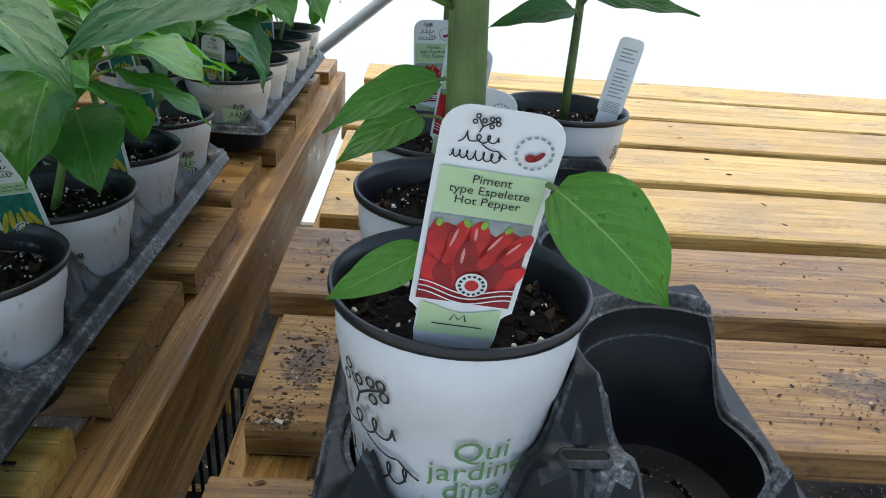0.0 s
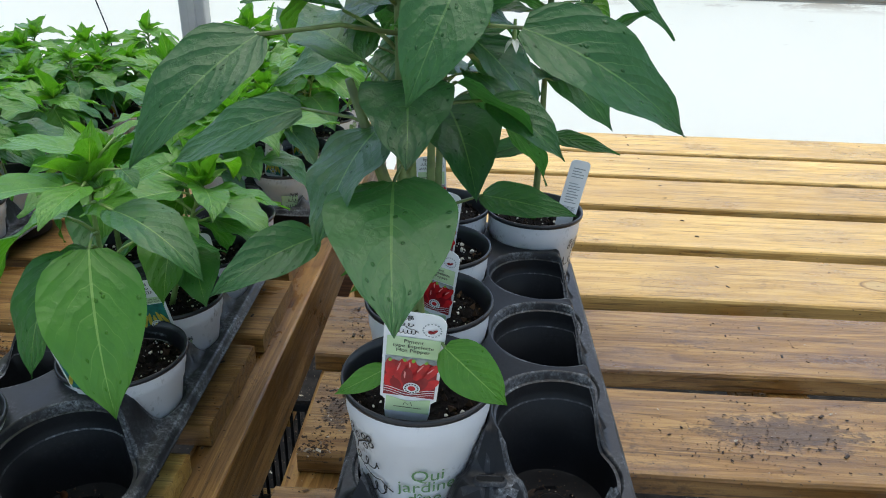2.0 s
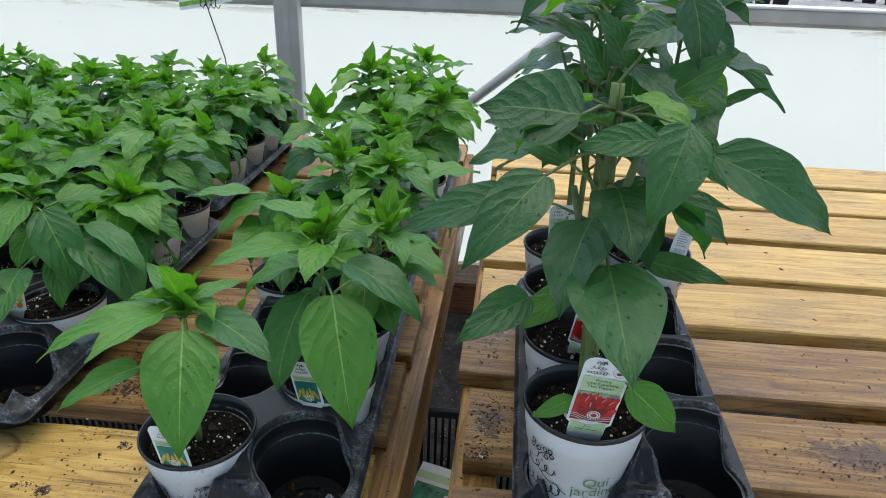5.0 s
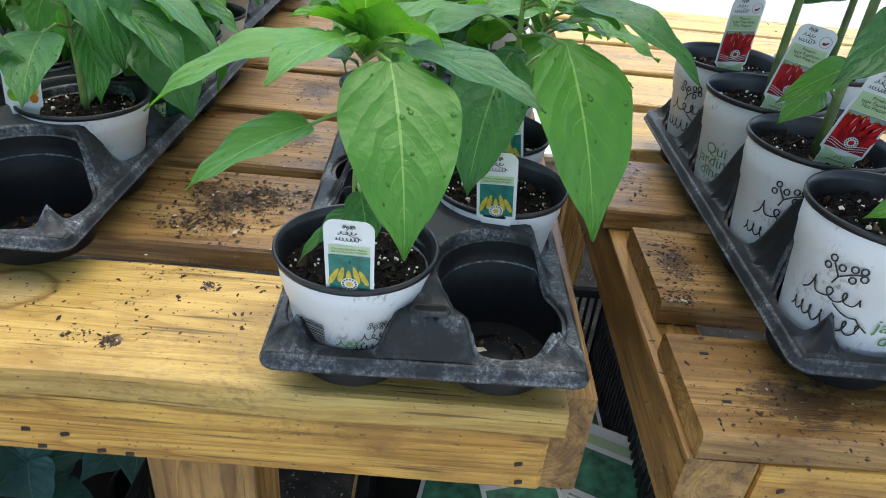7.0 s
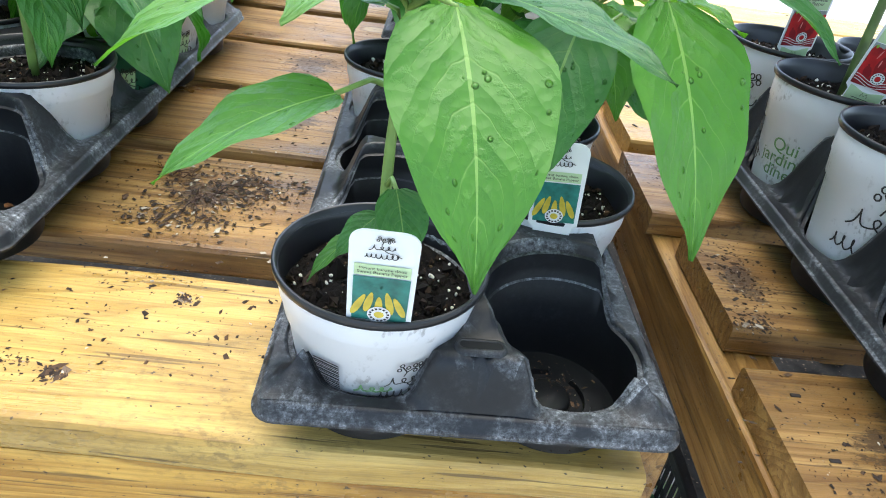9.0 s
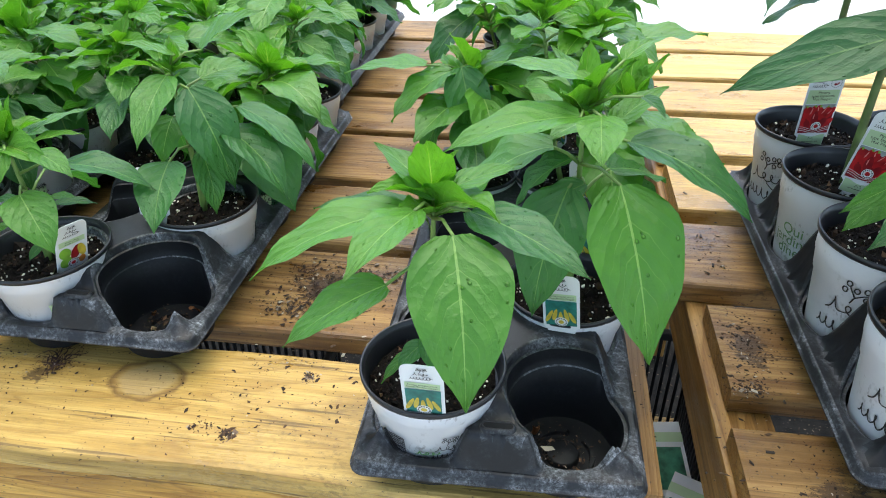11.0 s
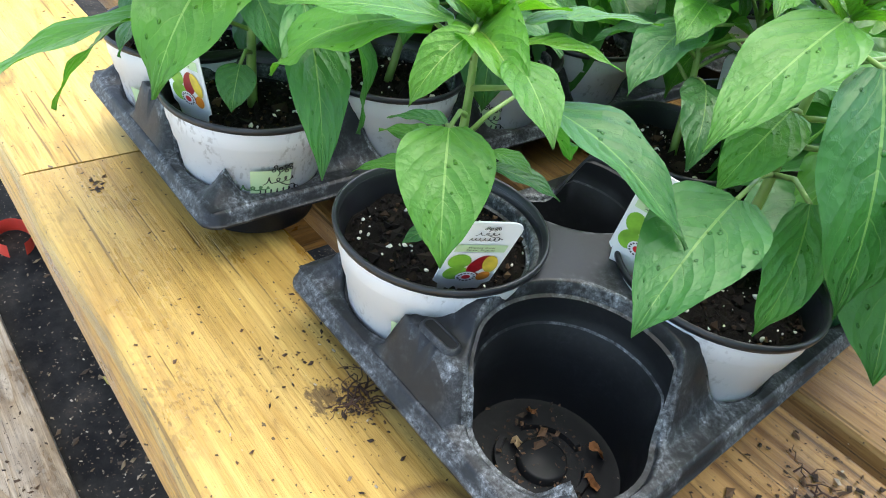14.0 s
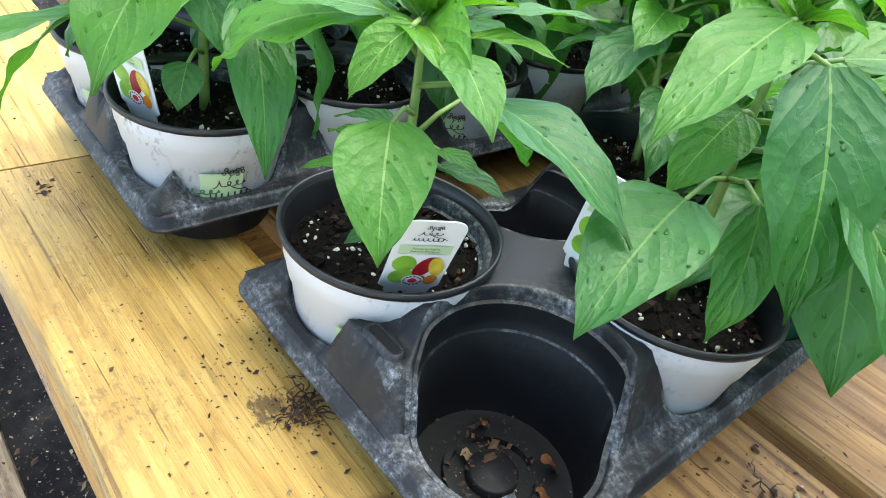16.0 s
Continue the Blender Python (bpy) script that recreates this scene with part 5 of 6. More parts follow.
def tag_parts(style):
    """The printed pieces of a label: name, mesh, label."""
    if style in TAG_PARTS:
        return TAG_PARTS[style]
    out = []
    if style == "hot":
        w, h = 0.0285, 0.0720
        out.append(("card", mesh_of(card_bm(w, h, 0.011, 0.030, 0.0026), CARD), ""))
        out.append(("drawn_mark", lifted(strokes(logo_lines(0.0125, 0.0115), 0.00036, INK), -0.0050, 0.0632, 0.0005), "black brush-drawn mark"))
        out.append(("round_seal", ring_strokes(0.0078, 0.0625, 0.0042, 0.0007, GREY_PRINT, 0.0005, 16), "grey ring of print"))
        out.append(("seal_picture", flat([oval(0.0072, 0.0612, 0.0013, 0.0011), oval(0.0090, 0.0618, 0.0007, 0.0018, -40)], DARK_RED, 0.0006), ""))
        out.append(("name_band", flat([quad(-0.0126, 0.0126, 0.0425, 0.0560)], PRINT_GREEN, 0.0004), "pale green band"))
        out.append(("lettering", lifted(text_mesh("Piment\ntype Espelette\nHot Pepper", 0.0034, INK, space=0.92), 0, 0.0524, 0.0007), "black lettering"))
        out.append(("picture", flat([quad(-0.0128, 0.0128, 0.0130, 0.0420)], GREY_PRINT, 0.0004), "photo of red peppers"))
        out.append(("picture_ground", flat([[(-0.0127, 0.0131), (0.0127, 0.0131), (0.0127, 0.0375), (0.0085, 0.0392), (0.0040, 0.0372), (0.0, 0.0400), (-0.0045, 0.0385), (-0.0085, 0.0398), (-0.0127, 0.0372)]], DARK_RED, 0.0005), "dark red heap of peppers"))
        red = [oval(x_, y_, a_ * 1.22, b_ * 1.2, t_, 0.12) for x_, y_, a_, b_, t_ in ((-0.0100, 0.034, 0.0021, 0.0056, 6), (-0.0050, 0.0335, 0.0024, 0.0066, -10), (0.0002, 0.0352, 0.0026, 0.0052, 4), (0.0050, 0.0330, 0.0023, 0.0062, -22), (0.0098, 0.0335, 0.0022, 0.0056, -30), (0.0098, 0.0235, 0.0023, 0.0052, -40), (-0.0104, 0.0235, 0.0019, 0.0050, 8), (-0.0058, 0.0215, 0.0022, 0.0044, -6), (0.0055, 0.0225, 0.0022, 0.0044, -24))]
        out.append(("pepper_print", flat(red, RED, 0.0006), "red printed peppers"))
        drk = [oval(-0.0016, 0.0285, 0.0030, 0.0066, 2, 0.1), oval(0.0058, 0.0240, 0.0028, 0.0052, -20), oval(-0.0070, 0.0225, 0.0026, 0.0042, 20)]
        out.append(("pepper_print", flat(drk, DARK_RED, 0.0007), "dark red printed peppers"))
        gl = [oval(-0.0060, 0.0355, 0.0004, 0.0032, -12), oval(-0.0008, 0.0375, 0.0004, 0.0020, 4), oval(0.0044, 0.0355, 0.0004, 0.0030, -28), oval(0.0094, 0.0345, 0.0004, 0.0026, -34), oval(-0.0028, 0.0300, 0.0004, 0.0026, 0)]
        out.append(("pepper_glint", flat(gl, GLINT, 0.0009), ""))
        out.append(("stalk_print", flat([oval(-0.0035, 0.0405, 0.0008, 0.0014, 30), oval(0.0008, 0.0405, 0.0009, 0.0014, -10), oval(0.0070, 0.0400, 0.0008, 0.0012, -30), oval(-0.0104, 0.0398, 0.0008, 0.0012)], LIME, 0.0009), ""))
        bas = [[(-0.0126 + 0.0252 * k / 14, y0 + 0.0016 * math.cos(k / 14 * math.pi * 2)) for k in range(15)] for y0 in (0.0150, 0.0168, 0.0186)]
        out.append(("basket_print", lifted(strokes(bas, 0.0004, CARD), 0, 0, 0.0010), ""))
        out.append(("quality_seal", flat([oval(0.0012, 0.0205, 0.0042, 0.0042, n=28)], CARD, 0.0011), "white round seal"))
        out.append(("seal_ring", ring_strokes(0.0012, 0.0205, 0.0032, 0.0008, INK, 0.0013, 14), ""))
        out.append(("seal_centre", flat([oval(0.0012, 0.0205, 0.0019, 0.0019)], RED, 0.0013), ""))
        foot = [(-0.0112 + 0.0224 * k / 12, 0.0105 + 0.0013 * math.cos(k / 12 * 2 * math.pi)) for k in range(13)] + [(0.0112, 0.0), (-0.0112, 0.0)]
        out.append(("foot_band", flat([foot], PRINT_GREEN, 0.0004), "pale green foot"))
        out.append(("foot_mark", lifted(strokes([[(-0.0022, 0.0060), (-0.0014, 0.0086), (0.0, 0.0064), (0.0014, 0.0086), (0.0022, 0.0060)], [(-0.0070, 0.0042), (0.0070, 0.0042)]], 0.0004, INK), 0, 0, 0.0006), ""))
    elif style == "plain":
        out.append(("card", mesh_of(card_bm(0.0200, 0.0660, 0.012, 0.016, 0.0018), CARD), ""))
        out.append(("fine_print", flat([quad(-0.006, 0.006 - 0.003 * (k % 3 == 1), 0.058 - 0.0028 * k - 0.004 * (k > 3) - 0.0009, 0.058 - 0.0028 * k - 0.004 * (k > 3)) for k in range(12)], GREY_PRINT, 0.0004), "grey lines of small print"))
        out.append(("bar_print", flat([quad(-0.007, 0.007, 0.0105 + 0.0011 * k, 0.0105 + 0.0011 * k + 0.0005) for k in range(8)], GREY_PRINT, 0.0004), ""))
    else:
        w, h = 0.0238, 0.0475
        out.append(("card", mesh_of(card_bm(w, h, 0.0, 0.018, 0.002), CARD), ""))
        out.append(("drawn_mark", lifted(strokes(logo_lines(0.0120, 0.0100), 0.00036, INK), -0.0005, 0.0392, 0.0005), "black brush-drawn mark"))
        out.append(("name_band", flat([quad(-0.0098, 0.0098, 0.0262, 0.0318)], PRINT_GREEN, 0.0004), "pale green band"))
        words = "Piment banane doux\nSweet Banana Pepper" if style == "banana" else "Piment doux\nSweet Pepper"
        out.append(("lettering", lifted(text_mesh(words, 0.0020, INK, space=0.95), 0, 0.0294, 0.0007), "black lettering"))
        if style == "banana":
            out.append(("picture", flat([quad(-0.0100, 0.0100, 0.0020, 0.0255)], TEAL, 0.0004), "photo of yellow banana peppers"))
            out.append(("pepper_print", flat([oval(-0.0078 + 0.0037 * k, 0.0105 + 0.0016 * (k % 2), 0.0014, 0.0062 - 0.0006 * (k % 3), -22 + 11 * k, 0.2) for k in range(5)], YELLOW, 0.0006), "yellow printed peppers"))
            out.append(("foliage_print", flat([oval(-0.006 + 0.004 * k, 0.0215 - 0.0012 * (k % 2), 0.0028, 0.0016, 20 * k) for k in range(4)], TEAL, 0.0005), ""))
        else:
            out.append(("picture", flat([quad(-0.0100, 0.0100, 0.0020, 0.0255)], CARD, 0.0004), "photo of mixed sweet peppers"))
            out.append(("pepper_print", flat([oval(-0.0056, 0.0185, 0.0046, 0.0060, 10), oval(-0.0050, 0.0085, 0.0048, 0.0058, -10)], LIME, 0.0006), "green printed peppers"))
            out.append(("pepper_print", flat([oval(0.0026, 0.0165, 0.0036, 0.0078, -15), oval(0.0020, 0.0065, 0.0030, 0.0032)], DARK_RED, 0.0007), "red printed peppers"))
            out.append(("pepper_print", flat([oval(0.0070, 0.0170, 0.0030, 0.0072, 12)], YELLOW, 0.0008), "yellow printed pepper"))
            out.append(("pepper_print", flat([oval(0.0070, 0.0065, 0.0026, 0.0040, -8)], ORANGE, 0.0008), "orange printed pepper"))
        out.append(("quality_seal", flat([oval(0.0, 0.0062, 0.0043, 0.0043, n=24)], CARD, 0.0010), "white round seal"))
        out.append(("seal_ring", ring_strokes(0.0, 0.0062, 0.0033, 0.0009, INK, 0.0012, 14), ""))
        out.append(("seal_centre", flat([oval(0.0, 0.0062, 0.0018, 0.0018)], YELLOW if style == "banana" else RED, 0.0012), ""))
    TAG_PARTS[style] = out
    return out


TAG_LABEL = {"hot": "white plant label with a photo of red hot peppers", "banana": "white plant label with a photo of yellow banana peppers", "sweet": "white plant label with a photo of mixed sweet peppers", "plain": "back of a white plant label with grey small print"}


def tag(style, base, top, face, size=1.0):
    """Sticks a label in the soil: base at the soil, towards top, its print towards face."""
    base, top = Vector(base), Vector(top)
    y = (top - base).normalized()
    f = Vector(face)
    z = (f - f.dot(y) * y).normalized()
    x = y.cross(z)
    e = new("plant_label")
    m = Matrix((x, y, z)).transposed().to_4x4()
    m.translation = base
    e.matrix_basis = m @ Matrix.Diagonal((size, size, size, 1))
    tagged(e, TAG_LABEL[style], "plant label", "labels in the pots")
    for name, me, lab in tag_parts(style):
        part(name, me, None, e, lab)


tag("hot", (0.0995, 0.0985, 0.8622), (0.1080, 0.0720, 0.9600), (0.02, -1, 0.30), 1.14)
tag("hot", (0.1060, 0.2180, 0.8520), (0.1130, 0.2000, 0.9200), (-0.25, -1, 0.2))
tag("hot", (0.1050, 0.3180, 0.8520), (0.1120, 0.3080, 0.9200), (-0.35, -1, 0.2))
tag("hot", (0.0960, 0.4120, 0.8520), (0.0930, 0.4020, 0.9180), (0.05, -1, 0.2))
tag("plain", (0.2270, 0.4200, 0.8530), (0.2400, 0.4260, 0.9200), (0.1, -1, 0.1))
tag("banana", (-0.2005, 0.0590, 0.8270), (-0.2000, 0.0480, 0.8740), (0.0, -1, 0.35))
tag("banana", (-0.1240, 0.1490, 0.8260), (-0.1290, 0.1400, 0.8740), (-0.15, -1, 0.3))
tag("banana", (-0.1120, 0.2380, 0.8200), (-0.1190, 0.2320, 0.8680), (0.1, -1, 0.2))
tag("banana", (-0.1060, 0.3280, 0.8200), (-0.1100, 0.3230, 0.8680), (0.1, -1, 0.2))
tag("sweet", (-0.4943, 0.1751, 0.8232), (-0.4692, 0.1628, 0.8865), (0.993, -0.519, 0.668), 1.01)
tag("sweet", (-0.4640, 0.2480, 0.8300), (-0.4560, 0.2420, 0.8740), (0.35, -1, 0.2))
tag("sweet", (-0.6660, 0.1360, 0.8260), (-0.6580, 0.1260, 0.8720), (0.45, -0.9, 0.15))
rt = random.Random(8)
for key in ("n00", "n10", "n11", "n12", "n13", "m14", "o10", "o11", "o12", "l12", "l14", "l03", "k12", "k03", "p11", "p13", "j10", "j12", "i11"):
    o = built[key].matrix_basis.translation
    bx = o.x + rt.uniform(-0.015, 0.015)
    by = o.y - rt.uniform(0.012, 0.028)
    tag("banana" if key[0] in "nm" else "sweet", (bx, by, o.z + 0.066), (bx + rt.uniform(-0.006, 0.006), by - 0.006, o.z + 0.112), (rt.uniform(-0.3, 0.5), -1, 0.2))

# ---------------- flowers ----------------


def flower(x, y, z, seed_):
    e = empty("pepper_blossom", x, y, z)
    tagged(e, "small white drooping pepper blossom with pointed petals", "flower", "pepper blossoms")
    for k in range(5):
        me = leaf_mesh(seed_ + k, 0.5, 30, 0.2, PETAL, 0.0)
        part("petal", me, PETAL, e, m=leaf_pose(Vector((0, 0, 0)), k * 72, -35, 0.010))
    bm = bmesh.new()
    tube(bm, [Vector((0, 0, 0.011)), Vector((0, 0, 0.002)), Vector((0, 0, -0.004))], [0.0009, 0.0014, 0.0012], 8)
    part("calyx", bm, STEM, e)


flower(0.152, 0.190, 1.062, 900)
flower(0.070, 0.108, 1.018, 910)
flower(0.100, 0.225, 1.135, 920)

# ---------------- spilled soil ----------------


def spill(name, label, spots, seed_, zbase=T, material=None):
    """Loose crumbs and bark lying about the given spots (x, y, reach x, reach y, count, size)."""
    r = random.Random(seed_)
    verts, faces = [], []
    for cx, cy, rx, ry, count, size in spots:
        for _ in range(int(count * 2.6)):
            x, y = cx + r.gauss(0, 0.5) * rx, cy + r.gauss(0, 0.5) * ry
            s = min(1.3 * size, size * math.exp(r.gauss(-1.2, 0.7)))
            a = r.uniform(0, 6.28)
            lx, ly, lz = s * r.uniform(0.8, 1.7), s * r.uniform(0.6, 1.0), s * r.uniform(0.35, 0.7)
            n = len(verts)
            ca, sa = math.cos(a), math.sin(a)
            jag = [r.uniform(0.6, 1.25) for _ in range(6)]
            for (ux, uy, uz), q_ in zip(((-1, 0, 0.3), (1, 0.1, 0.2), (0, -1, 0.1), (0.1, 1, 0.2), (0.2, 0.1, 1), (0, 0, -0.15)), jag):
                px_, py_ = ux * lx * q_ + uy * ly * 0.4 * q_, uy * ly * q_
                verts.append((x + ca * px_ - sa * py_, y + sa * px_ + ca * py_, zbase + 0.0003 + lz * (uz + 0.15)))
            for q in ((0, 2, 4), (2, 1, 4), (1, 3, 4), (3, 0, 4), (2, 0, 5), (1, 2, 5), (3, 1, 5), (0, 3, 5)):
                faces.append(tuple(n + k for k in q))
    me = bpy.data.meshes.new("mesh")
    me.from_pydata(verts, [], faces)
    me.materials.append(material or CRUMB)
    ob = new(name, me)
    tagged(ob, label, "soil", kind="stuff")
    return ob


def crumb_material():
    m, n, l, b = mat("soil_crumb", 0.9)
    geo = n.new("ShaderNodeNewGeometry")
    r = ramp(n, [(0.0, (0.018, 0.011, 0.007)), (0.6, (0.045, 0.026, 0.015)), (0.9, (0.11, 0.06, 0.03)), (1.0, (0.5, 0.45, 0.36))])
    l.new(geo.outputs["Random Per Island"], r.inputs[0])
    l.new(r.outputs[0], b.inputs["Base Color"])
    return m


CRUMB = crumb_material()


def litter_material():
    m, n, l, b = mat("dry_litter", 0.9)
    geo = n.new("ShaderNodeNewGeometry")
    r = ramp(n, [(0.0, (0.03, 0.02, 0.013)), (0.5, (0.10, 0.07, 0.045)), (0.8, (0.26, 0.20, 0.12)), (1.0, (0.55, 0.5, 0.4))])
    l.new(geo.outputs["Random Per Island"], r.inputs[0])
    l.new(r.outputs[0], b.inputs["Base Color"])
    return m


LITTER = litter_material()
spill("spilled_soil", "dark soil crumbs and bark bits spilled on the slats",
      [(-0.335, 0.172, 0.03, 0.016, 46, 0.0016), (-0.37, 0.098, 0.012, 0.008, 26, 0.0019), (-0.40, 0.12, 0.20, 0.07, 170, 0.0010), (-0.33, 0.270, 0.055, 0.060, 520, 0.0019), (-0.30, 0.285, 0.03, 0.03, 220, 0.0021), (-0.345, 0.235, 0.035, 0.012, 120, 0.0022), (-0.30, 0.13, 0.10, 0.05, 160, 0.0016), (-0.347, 0.092, 0.006, 0.005, 60, 0.0020), (-0.309, 0.156, 0.006, 0.005, 60, 0.0020),
       (-0.31, 0.41, 0.05, 0.05, 240, 0.0016), (-0.31, 0.555, 0.05, 0.06, 200, 0.0015), (-0.32, 0.70, 0.05, 0.06, 90, 0.0012), (-0.34, 0.85, 0.06, 0.06, 70, 0.0012),
       (-0.512, 0.141, 0.013, 0.010, 110, 0.0012), (-0.55, 0.155, 0.06, 0.02, 110, 0.0011), (-0.540, 0.125, 0.03, 0.015, 30, 0.0012), (-0.60, 0.115, 0.14, 0.05, 70, 0.0010), (-0.75, 0.10, 0.25, 0.05, 120, 0.0010), (-0.73, 0.10, 0.008, 0.006, 12, 0.0022),
       (-1.0, 0.2, 0.12, 0.08, 180, 0.0014), (-0.062, 0.27, 0.02, 0.2, 50, 0.0011)], 5)
spill("spilled_soil", "dark soil crumbs scattered over the pale slats",
      [(0.40, 0.235, 0.16, 0.055, 300, 0.0013), (0.37, 0.225, 0.05, 0.04, 140, 0.0013), (0.42, 0.37, 0.16, 0.06, 120, 0.0012), (0.5, 0.09, 0.3, 0.07, 140, 0.0012), (0.03, 0.24, 0.024, 0.05, 300, 0.0016), (0.02, 0.19, 0.014, 0.012, 160, 0.0017),
       (0.025, 0.38, 0.02, 0.05, 120, 0.0015), (0.06, 0.10, 0.07, 0.06, 220, 0.0014), (0.6, 0.6, 0.5, 0.4, 120, 0.0010), (0.03, 0.07, 0.03, 0.05, 40, 0.0014)], 6)
spill("spilled_soil", "soil, bark and dry litter on the floor fabric", [(-1.2, 0.3, 0.7, 0.3, 500, 0.005), (-0.2, 0.7, 0.5, 0.7, 400, 0.005), (-0.9, 0.20, 0.5, 0.15, 500, 0.005)], 7, 0.006, LITTER)
spill("spilled_soil", "dark soil crumbs on the weathered edging board", [(-1.0, 0.02, 0.7, 0.05, 300, 0.003)], 8, 0.0225)
# grit in the empty cells
for cf, c, rr, sd in ((cell_m, 1, 0, 11), (cell_l, 1, 0, 12), (cell_b, 1, 0, 13)):
    o = cf(c, rr)
    spill("spilled_soil", "soil crumbs and perlite in an empty tray cell", [(o.x, o.y, 0.024, 0.022, 130, 0.0013), (o.x - 0.010, o.y + 0.008, 0.022, 0.018, 6, 0.0030)], sd, o.z + 0.0030)

# ---------------- root clump and bark chips ----------------
ROOT = plain("dark_root", (0.045, 0.022, 0.014), 0.9, var=0.5, scale=200)
CHIP = plain("orange_bark", (0.30, 0.13, 0.045), 0.8, var=0.5, scale=150)
CHIP_PALE = plain("pale_bark", (0.48, 0.36, 0.20), 0.8, var=0.4, scale=150)


def root_clump(x, y, reach, strands, seed_):
    """A small tangle of dry roots with soil in it."""
    r = random.Random(seed_)
    e = empty("root_clump", x, y, T + 0.0006)
    tagged(e, "tangled clump of dark dry roots lying on the slat", "roots", "loose roots")
    for k in range(strands):
        bm = bmesh.new()
        a, p = r.uniform(0, 6.28), Vector((r.gauss(0, 0.3) * reach, r.gauss(0, 0.3) * reach, 0.0008))
        pts = []
        for q in range(7):
            pts.append(p.copy())
            a += r.uniform(-0.9, 0.9)
            p = p + Vector((math.cos(a), math.sin(a), 0)) * reach * 0.22
            p.z = 0.0007 + r.uniform(0, 0.0035)
        w = r.uniform(0.0002, 0.0006)
        tube(bm, pts, [w * (1 - 0.1 * q) for q in range(7)], 5)
        part("root", bm, ROOT, e)


root_clump(-0.512, 0.144, 0.014, 26, 3)
root_clump(-0.335, 0.262, 0.026, 11, 4)
root_clump(-0.362, 0.292, 0.014, 7, 5)


def bark_chip(x, y, z, length, width, tilt, turn, material):
    e = empty("bark_chip", x, y, z, turn)
    tagged(e, "curled chip of orange bark lying in the tray" if material is CHIP else "pale wood chip lying in the tray", "bark chip", "bark chips")
    bm = bmesh.new()
    rows = []
    for i in range(6):
        u = i / 5
        w = width * (0.55 + 0.45 * math.sin(math.pi * (0.15 + 0.7 * u)))
        rows.append([bm.verts.new(((u - 0.5) * length, s_ * w * 0.5 + 0.0006 * math.sin(9 * u), 0.0012 * s_ * s_ + 0.0014 * math.sin(5 * u))) for s_ in (-1, -0.4, 0.3, 1)])
    for a, b in zip(rows, rows[1:]):
        for k in range(3):
            bm.faces.new((a[k], a[k + 1], b[k + 1], b[k]))
    bmesh.ops.solidify(bm, geom=list(bm.faces), thickness=0.0012)
    part("chip", bm, material, e, m=pose(0, 0, 0.001 + 0.5 * length * abs(math.sin(radians(tilt))), 0, tilt, 0))


for cf, chips in ((cell_m, ((-0.018, 0.012, 0.014, 0.005, 62, 100, CHIP), (-0.006, -0.021, 0.010, 0.006, 5, 20, CHIP_PALE), (0.005, -0.022, 0.012, 0.005, 4, -10, CHIP_PALE), (0.012, -0.016, 0.007, 0.004, 3, 70, CHIP))),
                  (cell_l, ((-0.020, 0.012, 0.012, 0.004, 40, 130, CHIP), (0.012, 0.022, 0.012, 0.006, 35, 60, CHIP), (0.020, 0.010, 0.008, 0.004, 5, 10, CHIP), (-0.012, -0.004, 0.006, 0.005, 4, 30, CHIP_PALE)))):
    o = cf(1, 0)
    for dx, dy, ln, wd, tilt, turn, m_ in chips:
        bark_chip(o.x + dx, o.y + dy, o.z + 0.0002, ln, wd, tilt, turn, m_)

# ---------------- crates under the benches ----------------


def crate(x0, x1, y0, y1, z0, z1, label):
    e = empty("plastic_crate", x0, y0, z0)
    tagged(e, label, "crate")
    w, d, h = x1 - x0, y1 - y0, z1 - z0
    part("bottom", box_bm(0, w, 0, d, 0, 0.006), BLACK, e)
    for nm, (a, b, c, f) in (("rim", (0, w, -0.003, 0.008)), ("rim", (0, w, d - 0.008, d + 0.003)), ("rim", (-0.003, 0.008, 0.0085, d - 0.0085)), ("rim", (w - 0.008, w + 0.003, 0.0085, d - 0.0085))):
        part(nm, box_bm(a, b, c, f, h - 0.014, h, 0.002), BLACK, e)
    slat_x = mesh_of(box_bm(-0.0022, 0.0022, -0.0015, 0.0015, 0.0065, h - 0.0145), BLACK)
    n = int(w / 0.011)
    for k in range(n):
        for yy in (0.003, d - 0.003):
            part("bar", slat_x, None, e, m=pose((k + 0.5) * w / n, yy, 0))
    n = int(d / 0.011)
    for k in range(n):
        for xx in (0.003, w - 0.003):
            part("bar", slat_x, None, e, m=pose(xx, (k + 0.5) * d / n, 0, 0, 0, 90))
    for zz in (h * 0.33, h * 0.66):
        part("band", box_bm(0.0, w, 0.0005, 0.0018, zz, zz + 0.008), BLACK, e)
        part("band", box_bm(w - 0.0018, w - 0.0005, 0.0, d, zz, zz + 0.008), BLACK, e)
    return e


def stand(x0, x1, y0, y1, z1):
    """A low shelf under the bench that carries a crate."""
    e = empty("lower_shelf", x0, y0, 0)
    tagged(e, "low wooden shelf under the bench", "shelf")
    part("board", box_bm(0, x1 - x0, 0, y1 - y0, z1 - 0.02, z1 - 0.0005, 0.002), WOOD_X, e)
    for ax in (0.0, x1 - x0 - 0.03):
        for ay in (0.0, y1 - y0 - 0.03):
            part("leg", box_bm(ax, ax + 0.03, ay, ay + 0.03, 0.0055, z1 - 0.0205, 0.002), WOOD_Z, e)


